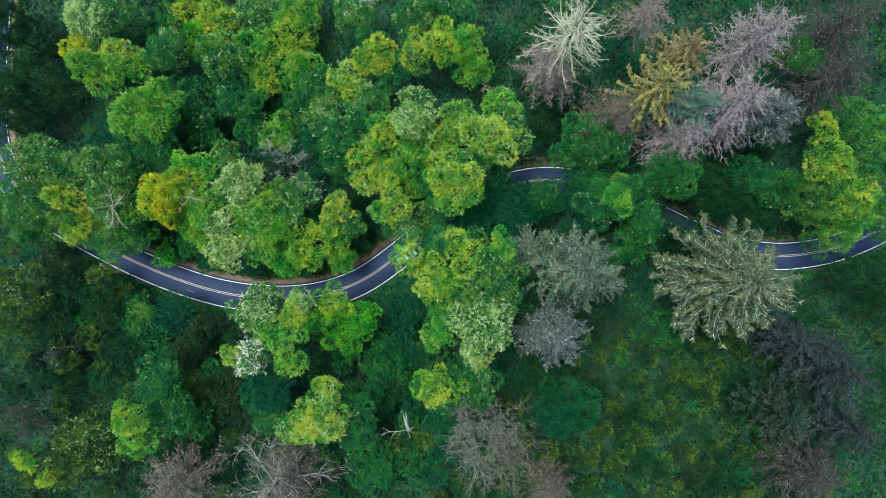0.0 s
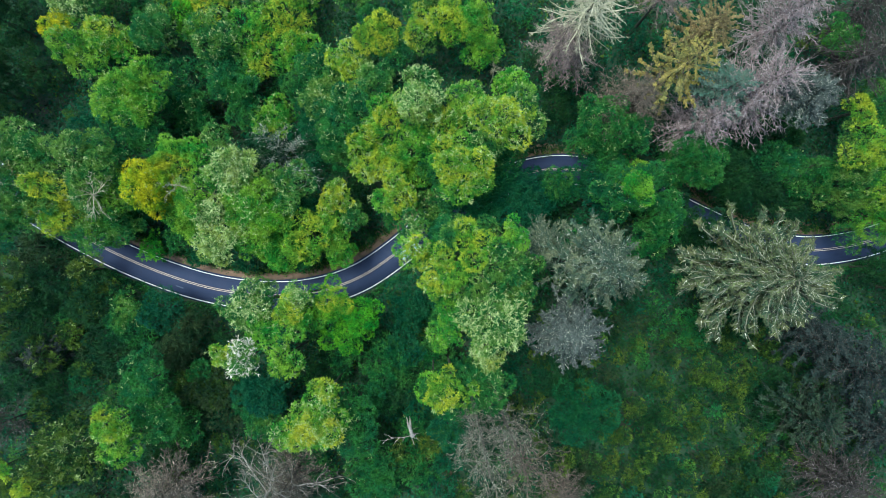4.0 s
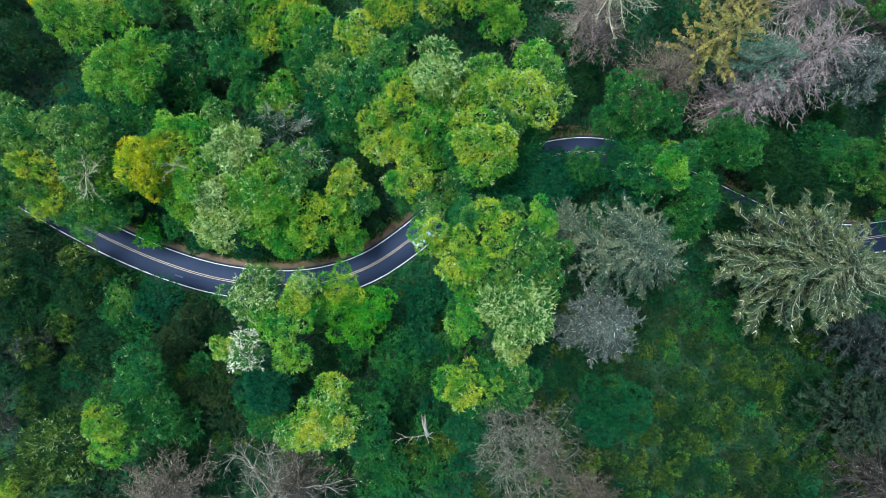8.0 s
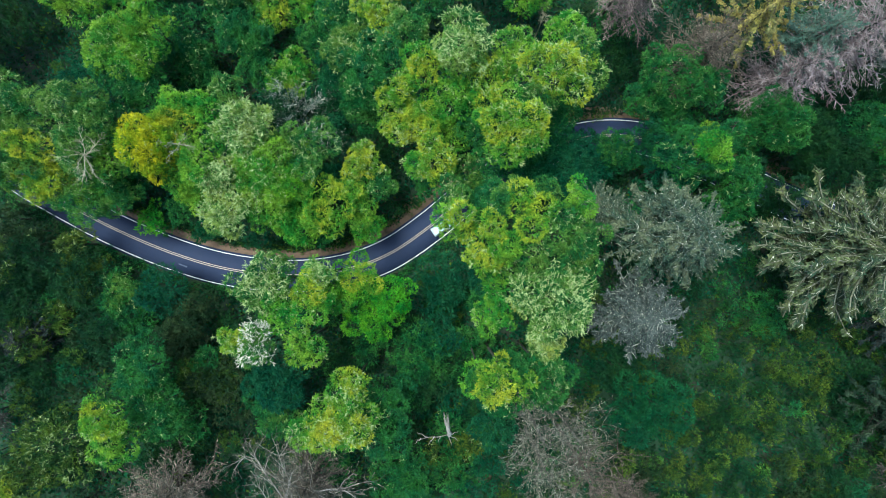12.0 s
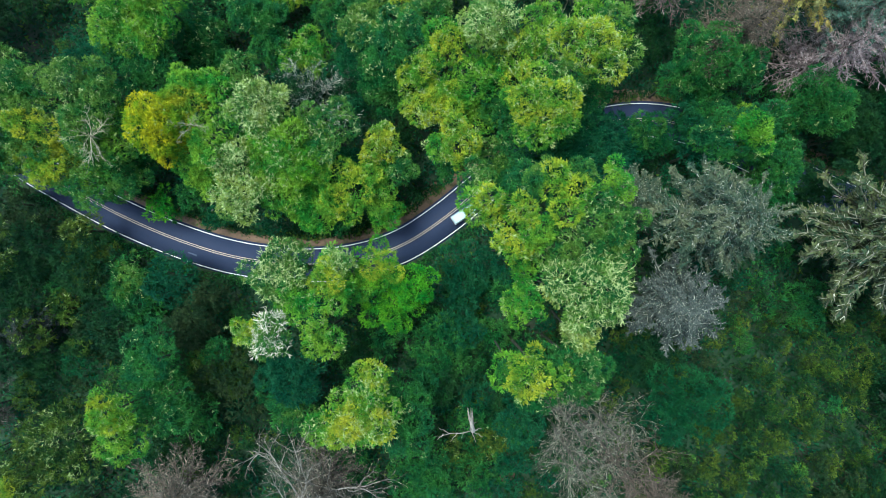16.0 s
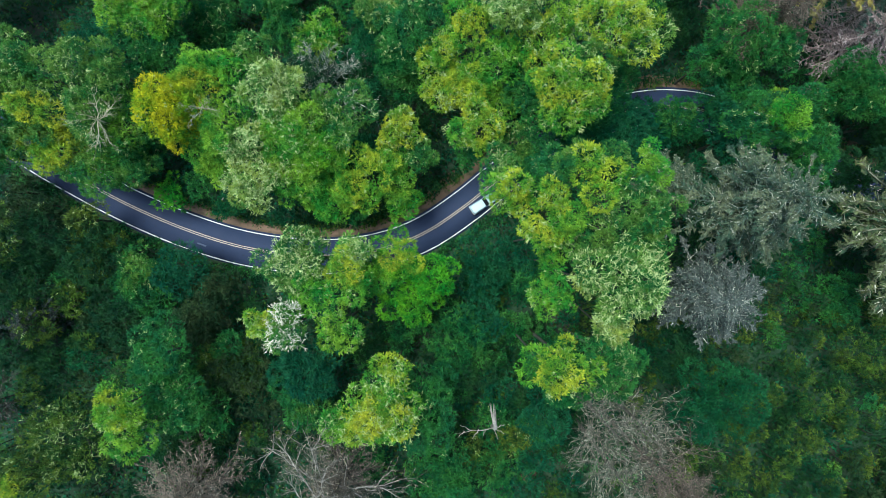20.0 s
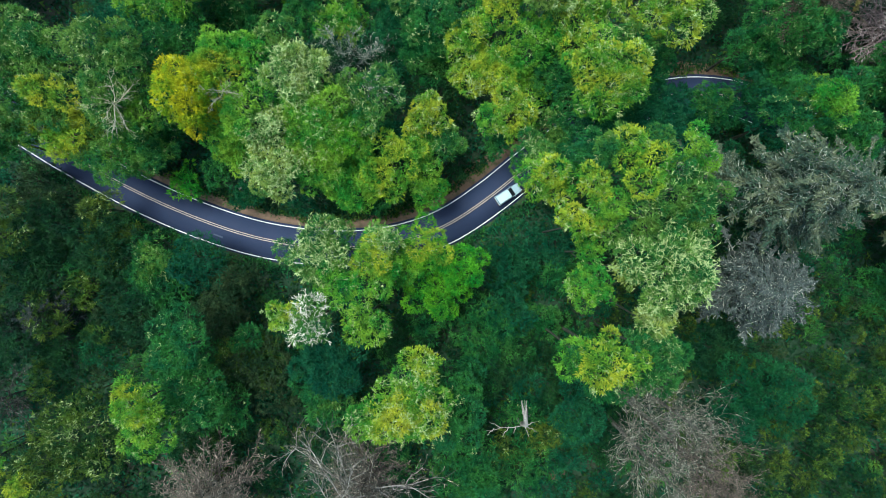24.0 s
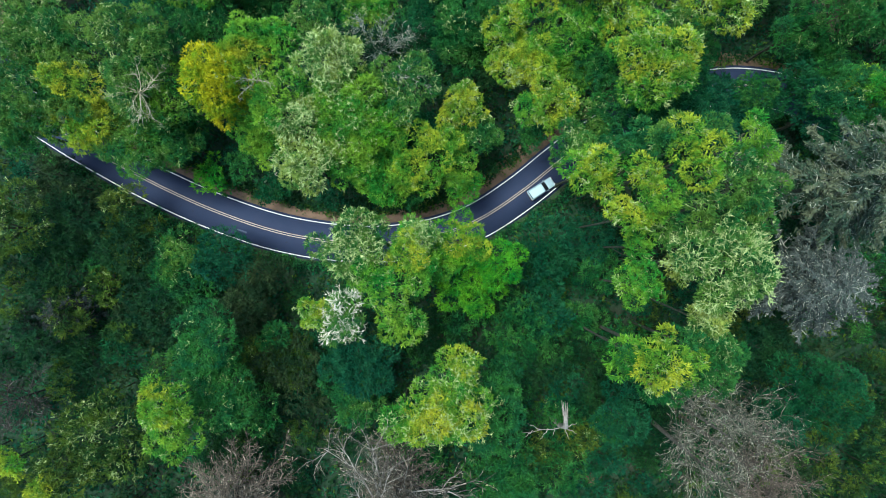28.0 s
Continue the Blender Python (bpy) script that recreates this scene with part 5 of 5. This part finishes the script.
def plant_bushes():
    """Rounded bushes that fill the slopes south of the road."""
    rng = np.random.default_rng(23)
    moulds = []
    for kind, R in (("green", 2.3), ("dark", 2.8), ("moss", 2.5), ("teal", 2.6), ("brown", 2.2), ("olive", 1.9)):
        maker = next_rng()
        bush = new("bush")
        c, rad = lobes_of(R, R * 0.9, maker, 7)
        ctr, nor, _ = foliage(c, rad * 1.1, 230 * R * R, maker, -0.2)
        part_of("foliage", mesh_of("foliage", *leaves_on(ctr, nor, 0.42, maker), LEAF[kind]), bush)
        part_of("stem", mesh_of("stem", *tube([(0, 0, -R - 1.6), (0.1, 0, -0.4 * R), (0, 0, R * 0.3)], [0.12, 0.09, 0.04], 5), WOOD["trunk"]), bush)
        moulds.append(tagged(bush, LEAF_WORDS[kind] + " rounded bush on the slope below the road", "bush", "bushes on the slope"))
    used, spots = set(), []
    for i in range(170):
        area = (-24, 18, -58, -16) if i < 75 else (-95, -24, -58, -14) if i < 135 else (18, 60, -58, -20)
        x, y = open_spot(rng, spots, 8.0, area)
        spots.append((x, y))
        pick = int(rng.choice(6, p=[0.30, 0.20, 0.15, 0.22, 0.05, 0.08] if i < 75 else [0.13, 0.30, 0.24, 0.10, 0.15, 0.08] if i < 135 else [0.06, 0.22, 0.34, 0.04, 0.06, 0.28]))
        m = pose(x, y, float(ground(x, y)[0]) + rng.uniform(1.8, 3.2), 0, 0, rng.uniform(0, 360))
        if pick in used:
            copy_thing(moulds[pick], m)
        else:
            moulds[pick].matrix_basis = m
            used.add(pick)


plant_undergrowth()
plant_saplings()
plant_bushes()
ground_cover()
roadside_weeds()


# ---- the broken snag, the rocks and the car ----
def snag(x, y):
    """A dead trunk, broken off and leaning, with a few long bare branches."""
    z0 = float(ground(x, y)[0])
    top = 19.5 - z0
    thing = new("snag")
    thing.location = (x, y, z0)
    part_of("trunk", mesh_of("trunk", *tube([(0.5, -3.6, -0.2), (0.4, -2.6, top * 0.6), (0.3, -1.5, top * 0.9), (0.05, 0.2, top), (-0.15, 1.1, top + 0.25)], [0.50, 0.42, 0.38, 0.34, 0.26], 11), WOOD["snag"], True), thing, "pale barkless broken trunk")
    for i in range(9):
        a = i * 0.72
        foot = np.array([-0.05 + 0.30 * math.cos(a), 0.5, top + 0.12 + 0.26 * math.sin(a)])
        part_of("splinter", mesh_of("splinter", *tube([foot, foot + np.array([-0.12 + 0.06 * math.cos(a), 0.8 + 0.2 * (i % 3), 0.2]), foot + np.array([-0.25 + 0.14 * math.cos(a), 1.3 + 0.45 * ((i * 2) % 4), 0.35])], [0.10, 0.075, 0.012], 4), WOOD["snag"]), thing)
    for px, py, dx, dy, ln in ((0.2, -1.5, -1, -0.12, 6.2), (-2.2, -1.8, -0.6, -0.8, 1.8), (-3.2, -2.0, -0.9, 0.45, 2.2), (-4.4, -2.1, -0.7, -0.6, 1.4), (-1.2, -1.7, -0.3, -0.9, 1.1), (0.3, -1.6, 1, -0.5, 1.8), (0.4, -1.4, 0.9, 0.3, 1.5), (0.2, -1.8, 0.4, -1, 1.6), (0.1, -0.6, 0.9, 0.7, 1.1)):
        d = np.array([dx, dy, 0.12])
        d = d / np.linalg.norm(d)
        p0 = np.array([px, py, top * 0.9])
        pts = [p0, p0 + d * ln * 0.3 + np.array([0.05, -0.12, 0.1]), p0 + d * ln * 0.55 + np.array([0, 0.12, 0.16]), p0 + d * ln * 0.8 + np.array([0, -0.06, 0.2]), p0 + d * ln]
        part_of("branch", mesh_of("branch", *tube(pts, [0.07, 0.055, 0.042, 0.03, 0.010], 5), WOOD["snag"], True), thing)
    tagged(thing, "broken dead snag with pale barkless trunk and branches", "snag")


snag(-7.5, -35.8)


def boulder(x, y, sx, sy, sz, turn, mat=ROCK, lift=0.35, words="pale pinkish boulder half sunk in the forest floor"):
    bm = bmesh.new()
    bmesh.ops.create_icosphere(bm, subdivisions=3, radius=1.0)
    for v in bm.verts:
        n = noise.noise(v.co * 1.7 + Vector((x, y, 0)))
        v.co *= 1 + 0.28 * n
        v.co = Vector((v.co.x * sx, v.co.y * sy, v.co.z * sz))
    me = bpy.data.meshes.new("boulder")
    bm.to_mesh(me)
    bm.free()
    me.materials.append(mat)
    ob = new("boulder", me)
    ob.matrix_basis = pose(x, y, float(ground(x, y)[0]) + sz * lift, 0, 0, turn)
    tagged(ob, words, "boulder")


boulder(-17.3, 59.0, 2.6, 1.4, 0.9, 20)
boulder(-13.8, 60.5, 1.8, 1.2, 0.8, -15)
boulder(-23.6, 57.2, 0.8, 2.2, 0.6, 8)
boulder(-0.6, -48.3, 1.3, 1.0, 1.4, 30, GRAVEL, 0.5, "reddish brown boulder among the bushes")


def fallen_log(a, b, girth):
    """A pale dead log between two points, with two broken side branches."""
    a, b = np.array(a), np.array(b)
    d = b - a
    log = new("fallen_log")
    part_of("trunk", mesh_of("trunk", *tube([a, a + d * 0.35 + np.array([0.05, 0.1, 0.05]), a + d * 0.7, b], [girth, girth * 0.85, girth * 0.65, girth * 0.3], 7), WOOD["snag"], True), log)
    for f, side in ((0.45, 1), (0.7, -1)):
        p = a + d * f
        q = p + np.array([-d[1], d[0], 0]) * 0.3 * side + d * 0.15 + np.array([0, 0, 0.25])
        part_of("branch", mesh_of("branch", *tube([p, (p + q) / 2 + np.array([0, 0, 0.05]), q], [girth * 0.4, girth * 0.3, girth * 0.1], 5), WOOD["snag"], True), log)
    tagged(log, "pale dead log leaning out of the roadside bushes", "log")


fallen_log((-56.2, -1.9, 0.2), (-52.8, 0.4, 1.6), 0.16)


def car(x, y, turn):
    thing = new("car")
    thing.matrix_basis = pose(x, y, 0.0, 0, 0, turn)
    paint = simple("silver_car_paint", (0.40, 0.57, 0.62), 0.35, 0.1, 0.6)
    glass = simple("dark_car_glass", (0.015, 0.02, 0.025), 0.08)
    rubber = simple("tyre_rubber", (0.02, 0.02, 0.02), 0.85)
    rim = simple("alloy_rim", (0.45, 0.45, 0.46), 0.35, 0.9)
    lamp = simple("headlight_glass", (0.75, 0.78, 0.8), 0.1)
    red = simple("red_tail_light", (0.35, 0.02, 0.02), 0.2)
    trim = simple("black_plastic_trim", (0.025, 0.025, 0.027), 0.6)

    def hull(name, rows, mat, label=""):
        bm = bmesh.new()
        loops = [[bm.verts.new(Vector(p)) for p in row] for row in rows]
        for a, b in zip(loops, loops[1:]):
            for i in range(len(a)):
                bm.faces.new((a[i], a[(i + 1) % len(a)], b[(i + 1) % len(a)], b[i]))
        bm.faces.new(loops[0][::-1])
        bm.faces.new(loops[-1])
        bmesh.ops.recalc_face_normals(bm, faces=bm.faces)
        bmesh.ops.bevel(bm, geom=list(bm.edges), offset=0.05, segments=2, affect="EDGES")
        return part(name, bm, mat, thing, label)

    def ring(x0, y0, z0, x1, y1, z1):
        return [(x0, -y0, z0), (x0, y0, z0), (x1, y1, z1), (x1, -y1, z1)]

    hull("body", [[(px, s * w, pz) for px, s, w, pz in ((-2.35, -1, 0.84, 0.35), (2.3, -1, 0.80, 0.35), (2.3, 1, 0.80, 0.35), (-2.35, 1, 0.84, 0.35))],
                  [(-2.42, -0.92, 0.62), (2.42, -0.86, 0.60), (2.42, 0.86, 0.60), (-2.42, 0.92, 0.62)],
                  [(-2.38, -0.90, 0.98), (2.20, -0.80, 0.86), (2.20, 0.80, 0.86), (-2.38, 0.90, 0.98)],
                  [(-2.34, -0.86, 1.04), (0.95, -0.80, 1.02), (0.95, 0.80, 1.02), (-2.34, 0.86, 1.04)]], paint, "silver car body with rounded bonnet")
    hull("windows", [[(-2.28, -0.82, 1.03), (1.05, -0.78, 1.03), (1.05, 0.78, 1.03), (-2.28, 0.82, 1.03)],
                     [(-2.05, -0.68, 1.58), (0.25, -0.66, 1.60), (0.25, 0.66, 1.60), (-2.05, 0.68, 1.58)]], glass, "dark tinted glass")
    hull("roof", [[(-2.26, -0.79, 1.57), (0.30, -0.76, 1.59), (0.30, 0.76, 1.59), (-2.26, 0.79, 1.57)],
                  [(-2.18, -0.70, 1.72), (0.12, -0.68, 1.72), (0.12, 0.68, 1.72), (-2.18, 0.70, 1.72)]], paint, "light silver roof")
    hull("bumper", [[(2.36, -0.8, 0.32), (2.50, -0.7, 0.32), (2.50, 0.7, 0.32), (2.36, 0.8, 0.32)], [(2.36, -0.8, 0.55), (2.50, -0.7, 0.55), (2.50, 0.7, 0.55), (2.36, 0.8, 0.55)]], trim)
    hull("bumper", [[(-2.52, -0.8, 0.34), (-2.38, -0.85, 0.34), (-2.38, 0.85, 0.34), (-2.52, 0.8, 0.34)], [(-2.52, -0.8, 0.58), (-2.38, -0.85, 0.58), (-2.38, 0.85, 0.58), (-2.52, 0.8, 0.58)]], trim)
    for s in (-1, 1):
        hull("headlight", [[(2.20, s * 0.62 - 0.16, 0.62), (2.46, s * 0.62 - 0.16, 0.62), (2.46, s * 0.62 + 0.16, 0.62), (2.20, s * 0.62 + 0.16, 0.62)], [(2.15, s * 0.62 - 0.14, 0.82), (2.36, s * 0.62 - 0.14, 0.80), (2.36, s * 0.62 + 0.14, 0.80), (2.15, s * 0.62 + 0.14, 0.82)]], lamp)
        hull("tail_light", [[(-2.46, s * 0.76 - 0.1, 0.70), (-2.34, s * 0.76 - 0.1, 0.70), (-2.34, s * 0.76 + 0.1, 0.70), (-2.46, s * 0.76 + 0.1, 0.70)], [(-2.44, s * 0.76 - 0.1, 0.98), (-2.34, s * 0.76 - 0.1, 0.98), (-2.34, s * 0.76 + 0.1, 0.98), (-2.44, s * 0.76 + 0.1, 0.98)]], red)
        hull("mirror", [[(0.75, s * 0.98 - 0.1, 1.0), (0.92, s * 0.98 - 0.1, 1.0), (0.92, s * 0.98 + 0.1, 1.0), (0.75, s * 0.98 + 0.1, 1.0)], [(0.75, s * 0.98 - 0.1, 1.15), (0.90, s * 0.98 - 0.1, 1.15), (0.90, s * 0.98 + 0.1, 1.15), (0.75, s * 0.98 + 0.1, 1.15)]], paint)
        for wx in (-1.45, 1.45):
            wheel = new("wheel")
            wheel.parent = thing
            wheel.location = (wx, s * 0.78, 0.34)
            for name, r0, w, mat in (("tyre", 0.34, 0.22, rubber), ("rim", 0.21, 0.24, rim)):
                bm = bmesh.new()
                bmesh.ops.create_cone(bm, cap_ends=True, segments=20, radius1=r0, radius2=r0, depth=w, matrix=pose(0, 0, 0, 90, 0, 0))
                bmesh.ops.bevel(bm, geom=list(bm.edges), offset=0.03, segments=1, affect="EDGES")
                part(name, bm, mat, wheel)
    tagged(thing, "silver estate car with dark windows on the road", "car")


car(-8.5, -1.9, 34)
